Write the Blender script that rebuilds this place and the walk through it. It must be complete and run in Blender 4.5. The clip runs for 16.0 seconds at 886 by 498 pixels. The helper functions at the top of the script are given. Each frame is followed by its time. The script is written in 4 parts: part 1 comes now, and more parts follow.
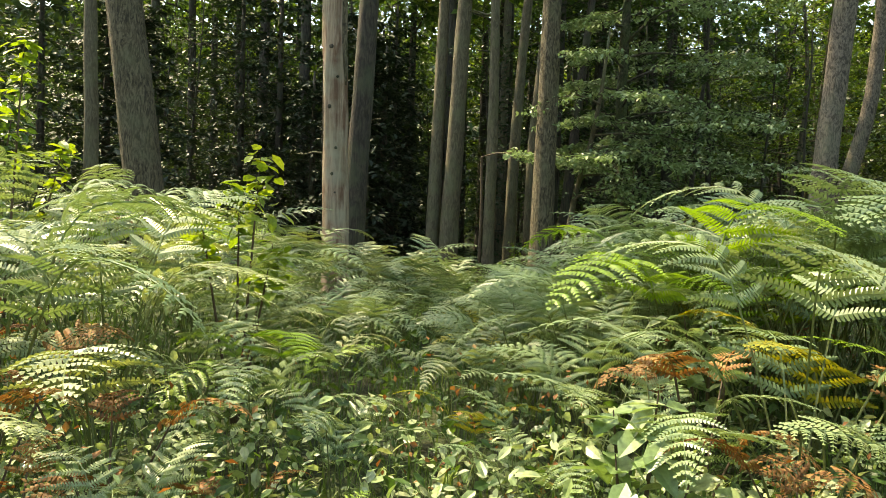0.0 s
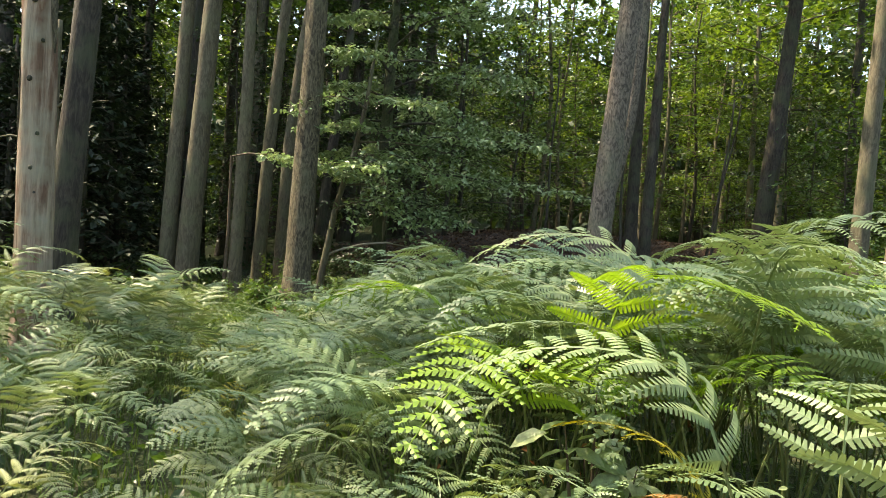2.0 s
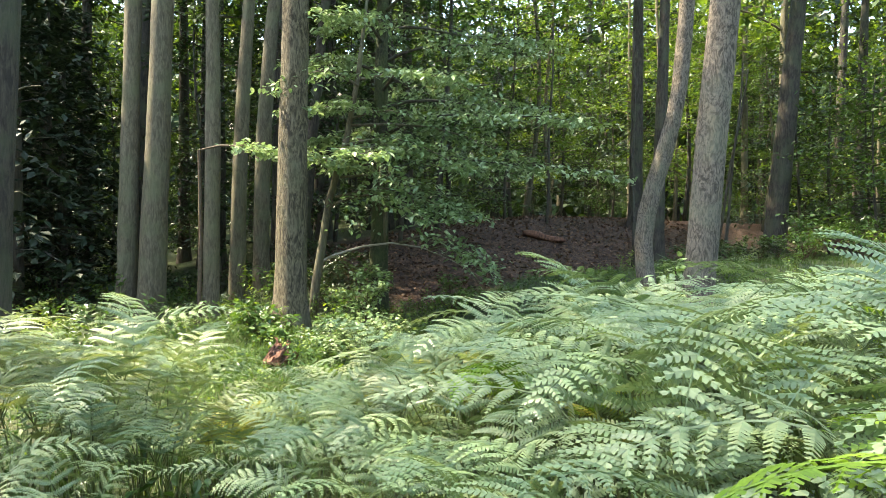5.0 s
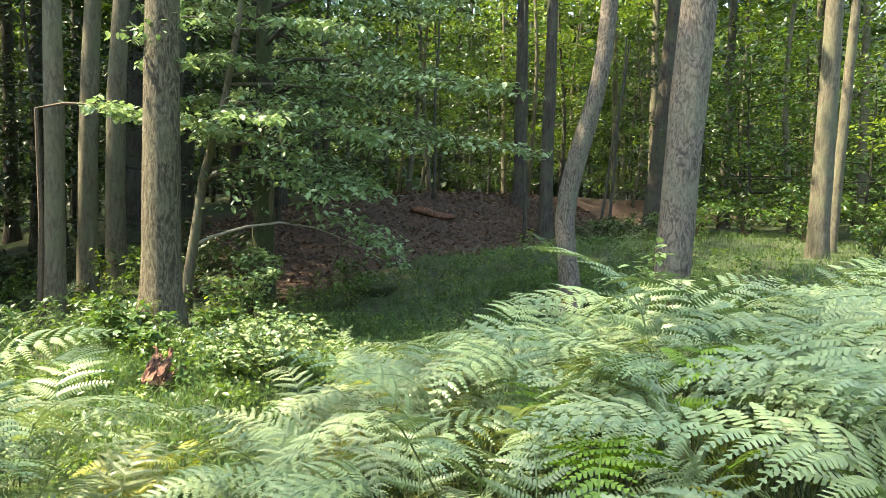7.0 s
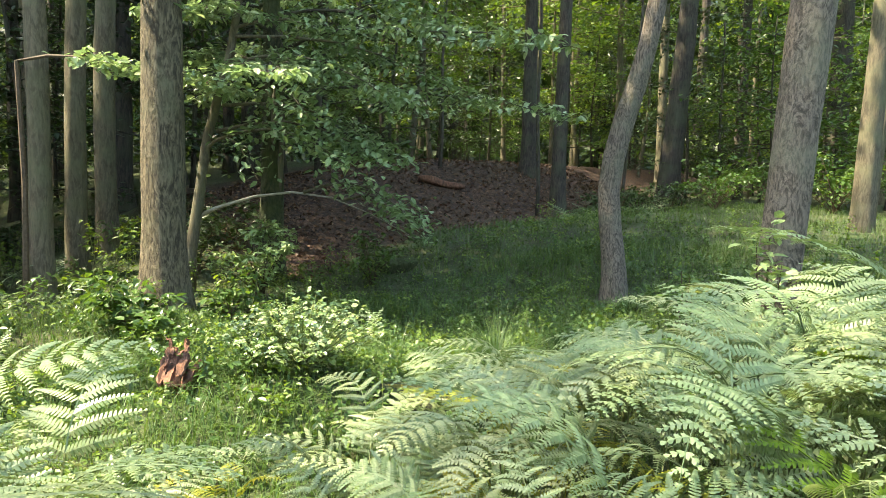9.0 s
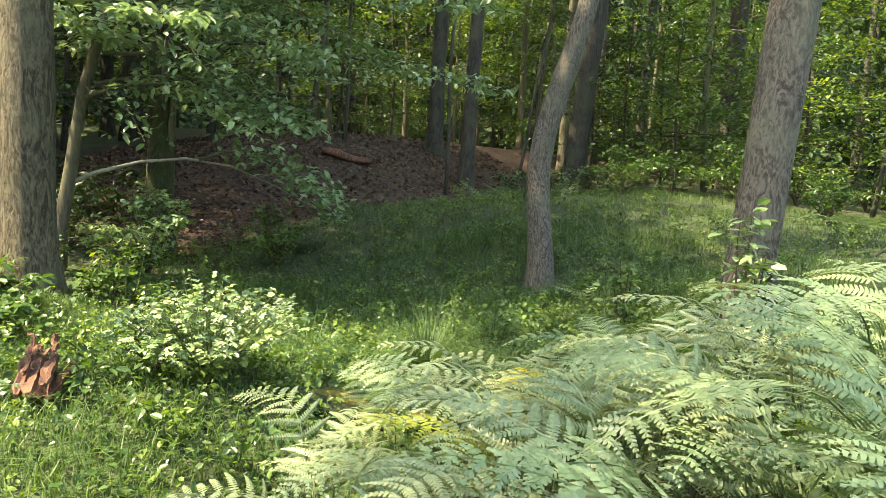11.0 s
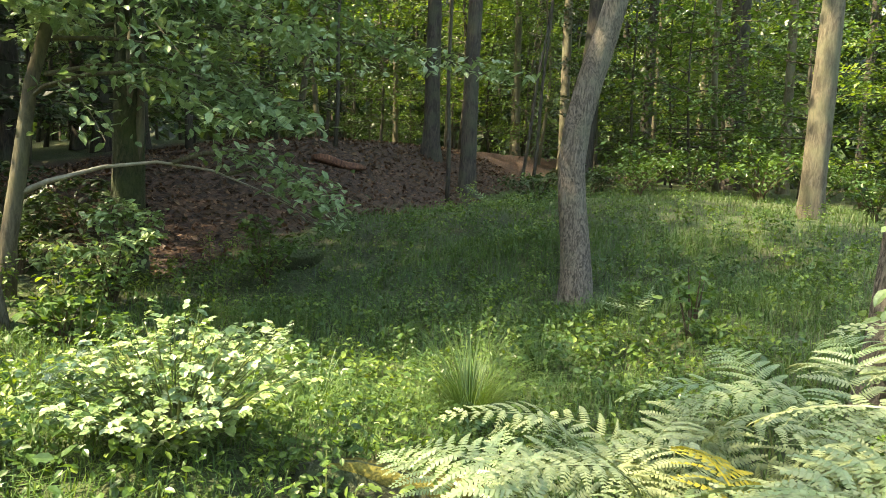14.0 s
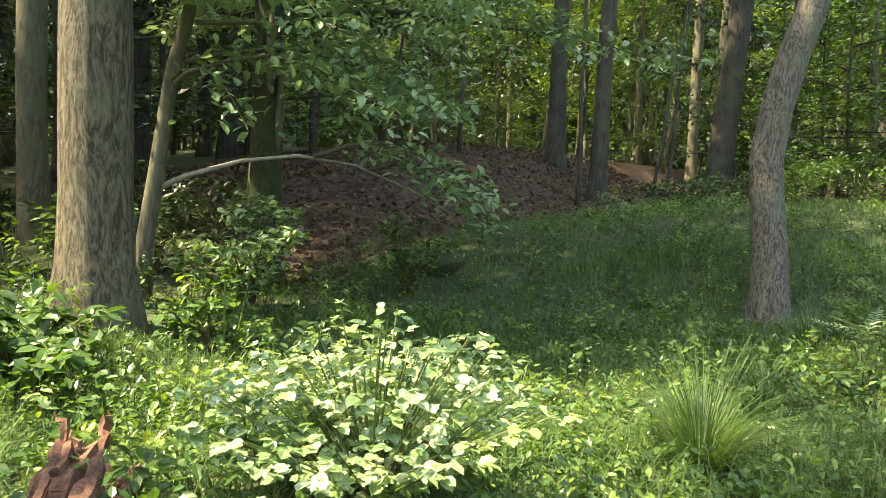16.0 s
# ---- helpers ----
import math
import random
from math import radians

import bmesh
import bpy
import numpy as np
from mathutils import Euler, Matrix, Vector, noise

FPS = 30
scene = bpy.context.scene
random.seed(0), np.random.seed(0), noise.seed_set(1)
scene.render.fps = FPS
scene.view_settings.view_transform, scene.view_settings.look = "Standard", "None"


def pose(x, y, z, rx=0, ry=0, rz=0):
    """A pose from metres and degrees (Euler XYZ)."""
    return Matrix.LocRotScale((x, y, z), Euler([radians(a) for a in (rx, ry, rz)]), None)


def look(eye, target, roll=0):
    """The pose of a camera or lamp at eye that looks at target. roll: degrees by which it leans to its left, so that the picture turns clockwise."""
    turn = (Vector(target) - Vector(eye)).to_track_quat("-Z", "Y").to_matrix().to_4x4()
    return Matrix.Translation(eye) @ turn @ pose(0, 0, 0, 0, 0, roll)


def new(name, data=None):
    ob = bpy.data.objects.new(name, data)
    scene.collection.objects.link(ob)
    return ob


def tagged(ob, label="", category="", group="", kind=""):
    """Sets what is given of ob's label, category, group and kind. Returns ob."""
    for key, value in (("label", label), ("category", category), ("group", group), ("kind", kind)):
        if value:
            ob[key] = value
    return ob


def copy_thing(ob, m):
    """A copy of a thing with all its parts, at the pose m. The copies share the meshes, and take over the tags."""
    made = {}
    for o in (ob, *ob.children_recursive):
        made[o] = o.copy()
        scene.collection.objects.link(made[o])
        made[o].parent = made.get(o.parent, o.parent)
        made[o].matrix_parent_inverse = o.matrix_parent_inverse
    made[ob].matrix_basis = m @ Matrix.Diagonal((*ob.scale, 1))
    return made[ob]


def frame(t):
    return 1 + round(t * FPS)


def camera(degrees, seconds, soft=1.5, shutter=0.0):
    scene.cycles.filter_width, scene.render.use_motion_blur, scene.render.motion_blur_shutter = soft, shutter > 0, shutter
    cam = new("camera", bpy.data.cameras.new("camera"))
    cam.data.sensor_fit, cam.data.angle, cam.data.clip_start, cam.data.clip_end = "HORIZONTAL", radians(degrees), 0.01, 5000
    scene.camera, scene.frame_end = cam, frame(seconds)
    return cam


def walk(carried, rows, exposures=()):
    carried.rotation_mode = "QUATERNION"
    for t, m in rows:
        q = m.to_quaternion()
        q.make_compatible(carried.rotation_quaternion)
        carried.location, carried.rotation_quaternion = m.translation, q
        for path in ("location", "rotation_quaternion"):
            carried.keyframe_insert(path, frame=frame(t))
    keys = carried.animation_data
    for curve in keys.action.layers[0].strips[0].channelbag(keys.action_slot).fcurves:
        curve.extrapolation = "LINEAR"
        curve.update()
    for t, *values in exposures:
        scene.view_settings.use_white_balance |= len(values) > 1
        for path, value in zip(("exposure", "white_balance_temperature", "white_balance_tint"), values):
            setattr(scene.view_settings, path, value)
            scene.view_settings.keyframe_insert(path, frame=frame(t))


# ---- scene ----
cam = camera(63.0, 16.0, soft=0.8)
METRES, EYE, TILT, LEAN, TURN = 9.0, 1.5, -2.0, -2.0, 0.0
ROWS = [
    (0.0, 0.0, 0.0, 0.0, 0.0, 0.0, -0.0),
    (0.5, -0.0032, 0.029, 0.0082, -5.71, -0.08, 0.03),
    (1.0, -0.0051, 0.072, 0.0182, -9.85, 0.98, -0.79),
    (1.5, -0.009, 0.112, 0.0217, -15.36, 1.18, -1.01),
    (2.0, -0.0075, 0.1507, 0.0272, -20.18, 0.38, -1.54),
    (2.5, -0.0018, 0.1974, 0.031, -22.81, 1.28, -0.61),
    (3.0, -0.006, 0.245, 0.0389, -21.64, 1.37, -0.05),
    (3.5, -0.0064, 0.283, 0.0415, -20.11, 1.2, 0.44),
    (6.0, -0.0275, 0.467, 0.0526, -30.02, -2.5, 1.85),
    (6.5, -0.0218, 0.5047, 0.0575, -33.96, -2.87, 1.4),
    (7.0, -0.0228, 0.5446, 0.0568, -34.71, -3.02, 1.79),
    (7.5, -0.0154, 0.5758, 0.0548, -31.7, -1.52, 1.78),
    (8.0, -0.0178, 0.6086, 0.0558, -30.61, -2.62, 1.93),
    (8.5, -0.022, 0.6337, 0.0584, -32.3, -4.63, 2.08),
    (9.0, -0.0193, 0.6598, 0.0575, -36.06, -5.46, 1.62),
    (9.5, -0.016, 0.6837, 0.06, -40.53, -6.67, 1.04),
    (12.0, 0.0252, 0.7848, 0.0467, -49.05, -6.88, -2.76),
    (12.5, 0.0382, 0.806, 0.045, -56.17, -6.64, -2.13),
    (13.0, 0.0588, 0.8208, 0.0391, -59.47, -6.23, -1.24),
    (13.5, 0.0664, 0.8402, 0.0389, -53.72, -5.72, 0.07),
    (14.0, 0.0703, 0.8574, 0.0362, -45.71, -6.34, 0.8),
    (14.5, 0.0717, 0.8796, 0.0345, -40.26, -6.48, 0.6),
    (15.0, 0.0723, 0.9059, 0.0314, -39.77, -5.96, 0.22),
    (15.5, 0.0808, 0.9334, 0.0231, -38.42, -5.51, 0.03),
    (16.0, 0.0846, 0.9582, 0.0196, -37.93, -5.14, 0.65),
]
EXPOSURES = [(0.0, 2.3, 9700, 4), (2.0, 2.45, 8600, 10), (3.5, 2.95, 7700, 12), (6.0, 3.2, 8000, 5), (9.5, 3.1, 8300, 6), (12.5, 3.05, 9000, 6), (16.0, 3.25, 8900, 5)]
walk(cam, [(t, pose(0, 0, EYE, TILT, LEAN, TURN) @ pose(METRES * x, METRES * y, METRES * z, 90 + pitch, roll, yaw)) for t, x, y, z, yaw, pitch, roll in ROWS], EXPOSURES)

# the light: hazy high sun from the north-west, clear sky
SUN_AZ, SUN_EL = -58.0, 58.0          # degrees from north (+y) towards east, and up
world = bpy.data.worlds.new("world")
scene.world = world
world.use_nodes = True
sky = world.node_tree.nodes.new("ShaderNodeTexSky")
sky.sky_type, sky.sun_disc = "NISHITA", False
sky.sun_elevation, sky.sun_rotation = radians(SUN_EL), radians(SUN_AZ)
background = world.node_tree.nodes["Background"]
background.inputs["Strength"].default_value = 0.15
world.node_tree.links.new(sky.outputs[0], background.inputs["Color"])
sun = new("sun", bpy.data.lights.new("sun", "SUN"))
sun.data.energy, sun.data.angle, sun.data.color = 2.5, radians(0.8), (1.0, 0.94, 0.82)
sun_from = Vector((math.sin(radians(SUN_AZ)) * math.cos(radians(SUN_EL)), math.cos(radians(SUN_AZ)) * math.cos(radians(SUN_EL)), math.sin(radians(SUN_EL))))
sun.matrix_world = look(sun_from * 60, (0, 0, 0))
rng = np.random.default_rng(7)


# ---- materials ----
def graph(name):
    m = bpy.data.materials.new(name)
    m.use_nodes = True
    t = m.node_tree
    t.nodes.clear()

    def add(kind, links=None, **values):
        n = t.nodes.new(kind)
        for key, value in values.items():
            n.inputs[key.replace("_", " ")].default_value = value
        for key, socket in (links or {}).items():
            t.links.new(socket, n.inputs[key])
        return n
    out = add("ShaderNodeOutputMaterial")
    return m, t, add, out


def ramp(add, factor, stops):
    n = add("ShaderNodeValToRGB", {"Fac": factor})
    e = n.color_ramp.elements
    while len(e) < len(stops):
        e.new(0.5)
    for k, (at, c) in enumerate(stops):
        e[k].position, e[k].color = at, (*c, 1)
    return n.outputs["Color"]


def leaf_material(name, stops, translucent=0.4, rough=0.42, glow=(1.3, 1.25, 0.5), spot=0.3, grain=60.0):
    """Thin leaf: glossy above, light shining through it in a warmer green."""
    m, t, add, out = graph(name)
    geo, info = add("ShaderNodeNewGeometry"), add("ShaderNodeObjectInfo")
    coord = add("ShaderNodeTexCoord")
    mixed = add("ShaderNodeMath", {0: geo.outputs["Random Per Island"], 1: info.outputs["Random"]})
    mixed.operation = "ADD"
    half = add("ShaderNodeMath", {0: mixed.outputs[0]})
    half.operation, half.inputs[1].default_value = "MULTIPLY", 0.5
    fine = add("ShaderNodeTexNoise", {"Vector": coord.outputs["Object"]}, Scale=grain, Detail=3.0)
    broad = add("ShaderNodeTexNoise", {"Vector": coord.outputs["Object"]}, Scale=2.2, Detail=2.0)
    colour = ramp(add, half.outputs[0], stops)
    tone = ramp(add, fine.outputs["Fac"], ((0.3, (1 - spot,) * 3), (0.7, (1 + spot * 0.5,) * 3)))
    patch = ramp(add, broad.outputs["Fac"], ((0.35, (0.8, 0.85, 0.85)), (0.65, (1.12, 1.08, 0.95))))
    one = add("ShaderNodeMixRGB", {"Color1": colour, "Color2": tone}, Fac=1.0)
    two = add("ShaderNodeMixRGB", {"Color1": one.outputs[0], "Color2": patch}, Fac=1.0)
    warm = add("ShaderNodeMixRGB", {"Color1": two.outputs[0]}, Fac=1.0, Color2=(*glow, 1))
    one.blend_type = two.blend_type = warm.blend_type = "MULTIPLY"
    bump = add("ShaderNodeBump", {"Height": fine.outputs["Fac"]}, Strength=0.25, Distance=0.004)
    top = add("ShaderNodeBsdfPrincipled", {"Base Color": two.outputs[0], "Normal": bump.outputs[0]}, Roughness=rough, Specular_IOR_Level=0.5)
    under = add("ShaderNodeBsdfTranslucent", {"Color": warm.outputs[0]})
    both = add("ShaderNodeMixShader", {1: top.outputs[0], 2: under.outputs[0]}, Fac=translucent)
    t.links.new(both.outputs[0], out.inputs["Surface"])
    return m


def bark_material(name, dark, light, tint, scale=14.0, stretch=0.22, depth=0.02, moss=0.45):
    """Furrowed bark with lichen and moss."""
    m, t, add, out = graph(name)
    coord = add("ShaderNodeTexCoord")
    turn = add("ShaderNodeMapping", {"Vector": coord.outputs["Object"]}, Scale=(1, 1, stretch))
    warp = add("ShaderNodeTexNoise", {"Vector": turn.outputs[0]}, Scale=6.0, Detail=4.0)
    shift = add("ShaderNodeMixRGB", {"Color1": turn.outputs[0], "Color2": warp.outputs["Color"]}, Fac=0.2)
    plates = add("ShaderNodeTexNoise", {"Vector": shift.outputs[0]}, Scale=scale, Detail=5.0, Roughness=0.62)
    grain = add("ShaderNodeTexNoise", {"Vector": turn.outputs[0]}, Scale=55.0, Detail=6.0, Roughness=0.7)
    stain = add("ShaderNodeTexNoise", {"Vector": coord.outputs["Object"]}, Scale=2.4, Detail=4.0)
    crack = ramp(add, plates.outputs["Fac"], ((0.4, dark), (0.58, tuple(0.86 * c for c in light)), (0.85, light)))
    gray = ramp(add, grain.outputs["Fac"], ((0.25, (0.6, 0.6, 0.6)), (0.75, (1.25, 1.22, 1.18))))
    base = add("ShaderNodeMixRGB", {"Color1": crack, "Color2": gray}, Fac=1.0)
    base.blend_type = "MULTIPLY"
    mask = ramp(add, stain.outputs["Fac"], ((moss, (0, 0, 0)), (moss + 0.22, (0.75, 0.75, 0.75))))
    col = add("ShaderNodeMixRGB", {"Fac": mask, "Color1": base.outputs[0]}, Color2=(*tint, 1))
    height = add("ShaderNodeMath", {0: plates.outputs["Fac"], 1: grain.outputs["Fac"]})
    height.operation = "ADD"
    bump = add("ShaderNodeBump", {"Height": height.outputs[0]}, Strength=0.9, Distance=depth)
    b = add("ShaderNodeBsdfPrincipled", {"Base Color": col.outputs[0], "Normal": bump.outputs[0]}, Roughness=0.9)
    t.links.new(b.outputs[0], out.inputs["Surface"])
    return m


def plain_material(name, c1, c2, scale=20.0, rough=0.8, depth=0.005, stretch=1.0):
    m, t, add, out = graph(name)
    coord = add("ShaderNodeTexCoord")
    turn = add("ShaderNodeMapping", {"Vector": coord.outputs["Object"]}, Scale=(1, 1, stretch))
    n = add("ShaderNodeTexNoise", {"Vector": turn.outputs[0]}, Scale=scale, Detail=6.0, Roughness=0.65)
    col = ramp(add, n.outputs["Fac"], ((0.3, c1), (0.7, c2)))
    bump = add("ShaderNodeBump", {"Height": n.outputs["Fac"]}, Strength=0.7, Distance=depth)
    b = add("ShaderNodeBsdfPrincipled", {"Base Color": col, "Normal": bump.outputs[0]}, Roughness=rough)
    t.links.new(b.outputs[0], out.inputs["Surface"])
    return m


def ground_material():
    """Dark humus and moss, with leaf litter where the mesh attribute says that no grass grows."""
    m, t, add, out = graph("forest floor")
    coord = add("ShaderNodeTexCoord")
    at = add("ShaderNodeAttribute")
    at.attribute_name = "litter"
    big = add("ShaderNodeTexNoise", {"Vector": coord.outputs["Object"]}, Scale=1.3, Detail=5.0)
    small = add("ShaderNodeTexNoise", {"Vector": coord.outputs["Object"]}, Scale=26.0, Detail=6.0)
    cells = add("ShaderNodeTexVoronoi", {"Vector": coord.outputs["Object"]}, Scale=17.0, Randomness=1.0)
    green = ramp(add, big.outputs["Fac"], ((0.3, (0.025, 0.03, 0.012)), (0.5, (0.045, 0.075, 0.02)), (0.72, (0.055, 0.055, 0.025))))
    brown = ramp(add, cells.outputs["Color"], ((0.2, (0.022, 0.011, 0.007)), (0.5, (0.055, 0.027, 0.016)), (0.85, (0.1, 0.054, 0.032))))
    col = add("ShaderNodeMixRGB", {"Fac": at.outputs["Fac"], "Color1": green, "Color2": brown})
    tone = ramp(add, small.outputs["Fac"], ((0.3, (0.55, 0.55, 0.55)), (0.7, (1.2, 1.2, 1.2))))
    mul = add("ShaderNodeMixRGB", {"Color1": col.outputs[0], "Color2": tone}, Fac=1.0)
    mul.blend_type = "MULTIPLY"
    bump = add("ShaderNodeBump", {"Height": small.outputs["Fac"]}, Strength=0.9, Distance=0.04)
    b = add("ShaderNodeBsdfPrincipled", {"Base Color": mul.outputs[0], "Normal": bump.outputs[0]}, Roughness=0.95)
    t.links.new(b.outputs[0], out.inputs["Surface"])
    return m


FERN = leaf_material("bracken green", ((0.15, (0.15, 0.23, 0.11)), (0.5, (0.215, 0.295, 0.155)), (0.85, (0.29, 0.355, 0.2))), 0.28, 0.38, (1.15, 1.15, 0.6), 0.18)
# Paler copy of the bracken green, with sunlight put into the colour.
FERN_SUNLIT = leaf_material("bracken with sun in colour", ((0.2, (0.24, 0.3, 0.16)), (0.8, (0.34, 0.385, 0.225))), 0.3, 0.4)
FERN_FRESH = leaf_material("bracken fresh", ((0.2, (0.16, 0.29, 0.035)), (0.8, (0.26, 0.4, 0.06))), 0.42, 0.45, (1.2, 1.2, 0.5))
FERN_DEAD = leaf_material("bracken withered", ((0.15, (0.17, 0.07, 0.025)), (0.5, (0.3, 0.13, 0.04)), (0.85, (0.36, 0.24, 0.09))), 0.3, 0.7, (1.2, 0.9, 0.6))
FERN_YELLOW = leaf_material("bracken yellowing", ((0.2, (0.24, 0.3, 0.05)), (0.8, (0.42, 0.36, 0.05))), 0.4, 0.5, (1.2, 1.1, 0.5))
STALK = plain_material("green stalk", (0.07, 0.11, 0.03), (0.16, 0.17, 0.06), 30.0, 0.55)
STALK_BROWN = plain_material("brown twig", (0.05, 0.035, 0.022), (0.13, 0.09, 0.06), 30.0, 0.8)
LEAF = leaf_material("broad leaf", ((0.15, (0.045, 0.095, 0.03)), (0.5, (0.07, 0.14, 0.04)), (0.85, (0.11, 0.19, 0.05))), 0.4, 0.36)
# Darker copy of the broad leaf: the shade of the wood is in its colour.
LEAF_SHADED = leaf_material("leaf with shade in colour", ((0.15, (0.02, 0.042, 0.016)), (0.5, (0.034, 0.066, 0.023)), (0.85, (0.06, 0.1, 0.034))), 0.26, 0.42)
LEAF_LIGHT = leaf_material("light leaf", ((0.15, (0.08, 0.15, 0.035)), (0.5, (0.12, 0.2, 0.045)), (0.85, (0.2, 0.28, 0.06))), 0.42, 0.4)
# Sunlight on the bramble is put into this pale leaf colour.
LEAF_BRIGHT = leaf_material("bramble leaf sunlit pale", ((0.15, (0.21, 0.31, 0.12)), (0.5, (0.31, 0.41, 0.19)), (0.85, (0.47, 0.52, 0.34))), 0.3, 0.36, (1.15, 1.2, 0.6))
# The sky's sheen on the leaf tops is painted in as a paler base.
HAZEL = leaf_material("hazel leaf sky-pale", ((0.15, (0.18, 0.27, 0.13)), (0.5, (0.3, 0.4, 0.22)), (0.85, (0.48, 0.54, 0.38))), 0.3, 0.32, (1.0, 1.1, 0.75))
YOUNG = leaf_material("fresh leaf", ((0.15, (0.16, 0.25, 0.04)), (0.5, (0.22, 0.33, 0.05)), (0.85, (0.3, 0.38, 0.07))), 0.45, 0.4)
GRASS = leaf_material("woodland grass", ((0.1, (0.05, 0.11, 0.034)), (0.5, (0.08, 0.155, 0.045)), (0.9, (0.135, 0.205, 0.066))), 0.35, 0.5)
NEEDLE = leaf_material("conifer foliage", ((0.1, (0.014, 0.03, 0.016)), (0.9, (0.03, 0.055, 0.026))), 0.12, 0.6)
LITTER = leaf_material("fallen leaf", ((0.1, (0.035, 0.018, 0.011)), (0.5, (0.12, 0.06, 0.033)), (0.9, (0.34, 0.215, 0.135))), 0.1, 0.6, (1, 0.8, 0.6))
BARK = bark_material("grey furrowed bark", (0.05, 0.04, 0.025), (0.215, 0.18, 0.115), (0.14, 0.14, 0.08), 40.0, 0.3, 0.035, 0.52)
BARK_SMOOTH = bark_material("smooth grey bark", (0.085, 0.073, 0.05), (0.18, 0.155, 0.105), (0.13, 0.135, 0.076), 34.0, 0.25, 0.006)
BARK_PINE = bark_material("coarse plated bark", (0.06, 0.05, 0.04), (0.24, 0.2, 0.16), (0.17, 0.17, 0.115), 60.0, 0.42, 0.012, 0.5)
BARK_DARK = bark_material("dark bark", (0.03, 0.025, 0.02), (0.085, 0.07, 0.055), (0.07, 0.08, 0.045), 30.0, 0.2, 0.014)
BARK_MOSS = bark_material("mossy bark", (0.02, 0.022, 0.012), (0.1, 0.095, 0.055), (0.055, 0.08, 0.022), 38.0, 0.4, 0.03, 0.4)
DEADWOOD = bark_material("barkless dead wood", (0.17, 0.095, 0.06), (0.46, 0.34, 0.25), (0.36, 0.34, 0.25), 13.0, 0.09, 0.014, 0.46)
ROTTEN = plain_material("rotten red wood", (0.03, 0.013, 0.009), (0.24, 0.11, 0.065), 22.0, 0.95, 0.03, 0.4)
MOSS = plain_material("moss", (0.06, 0.065, 0.015), (0.24, 0.2, 0.035), 60.0, 0.95, 0.02)
PALEWOOD = plain_material("pale bare branch", (0.2, 0.18, 0.14), (0.42, 0.38, 0.31), 24.0, 0.8)


# ---- building blocks ----
class Geo:
    def __init__(self):
        self.v, self.f, self.n = [], [], 0

    def add(self, verts, faces):
        self.v.append(np.asarray(verts, float))
        self.f.extend(tuple(i + self.n for i in f) for f in faces)
        self.n += len(verts)

    def stamp(self, template, faces, mats, places):
        """Many copies of one small piece: mats (k,3,3), places (k,3)."""
        pts = np.einsum("kij,vj->kvi", mats, template) + places[:, None, :]
        k, v = pts.shape[:2]
        self.v.append(pts.reshape(-1, 3))
        base = self.n + np.arange(k) * v
        for f in faces:
            self.f.extend(zip(*[(base + i).tolist() for i in f]))
        self.n += k * v

    def mesh(self, name, material, smooth=False):
        me = bpy.data.meshes.new(name)
        me.from_pydata(np.concatenate(self.v).tolist(), [], self.f)
        me.materials.append(material)
        if smooth:
            me.polygons.foreach_set("use_smooth", [True] * len(me.polygons))
        return me


def part(name, geo, material, parent, label="", smooth=False):
    ob = new(name, geo.mesh(name, material, smooth))
    ob.parent = parent
    return tagged(ob, label)


def thing(name, place, label, category, group="", turn=0.0, size=1.0):
    ob = new(name)
    ob.empty_display_size = 0.1
    ob.matrix_basis = pose(*place, 0, 0, turn) @ Matrix.Diagonal((size, size, size, 1))
    return tagged(ob, label, category, group)


def at_place(place, turn=0.0, size=1.0):
    return pose(*place, 0, 0, turn) @ Matrix.Diagonal((size, size, size, 1))


def set_copy(ob, place, turn, size):
    c = copy_thing(ob, pose(*place, 0, 0, turn))
    c.scale = (size, size, size)
    return c


def smooth_step(v, a, b):
    s = np.clip((np.asarray(v, float) - a) / (b - a), 0, 1)
    return s * s * (3 - 2 * s)


def wave(x, y):
    return (np.sin(1.3 * x + 0.7 * y) * np.cos(0.9 * y - 0.4 * x) + 0.6 * np.sin(2.9 * x - 1.7 * y + 1) + 0.4 * np.sin(4.3 * y + 2.2 * x)) / 2


def mound_line(x, y):
    """Distance past the foot of the leafy bank behind the hollow."""
    return (x - 3.5) * -0.31 + (y - 14.9) * 0.95


def height(x, y):
    x, y = np.asarray(x, float), np.asarray(y, float)
    h = 0.3 * smooth_step(y, 0.2, 2.6) - 0.22 * smooth_step(y + 0.35 * np.clip(x, -4, 1), 6.6, 9.4) * smooth_step(x, 9, 2)
    h = h + 0.75 * smooth_step(x, 2.2, 11.0) + 0.2 * smooth_step(y, 10.5, 14.5)
    h = h - 0.28 * np.exp(-((x - 5.6) / 2.2) ** 2 - ((y - 12.3) / 1.8) ** 2)
    u = mound_line(x, y)
    h = h + 0.9 * smooth_step(u, -0.2, 3.2) * smooth_step(x, 0.5, 4.5)
    h = h + 0.38 * np.exp(-((x - 1.6) / 1.3) ** 2 - ((y - 10.4) / 1.0) ** 2) + 0.17 * np.exp(-((x - 1.6) / 1.6) ** 2 - ((y - 13.0) / 1.6) ** 2)
    h = h + 0.25 * smooth_step(x, -1.0, -3.5) * smooth_step(y, 1.5, 4.0)
    h = h + 0.28 * np.exp(-((x - 4.5) / 1.1) ** 2 - ((y - 8.4) / 0.8) ** 2)
    h = h - 0.4 * np.exp(-((x - 10.5) / 2.8) ** 2 - ((y - 16.6) / 1.9) ** 2)
    near = np.exp(-((x - 3) ** 2 + (y - 8) ** 2) / 900)
    return h + 0.05 * wave(x, y) * near


def ground_z(x, y):
    return float(height(x, y))


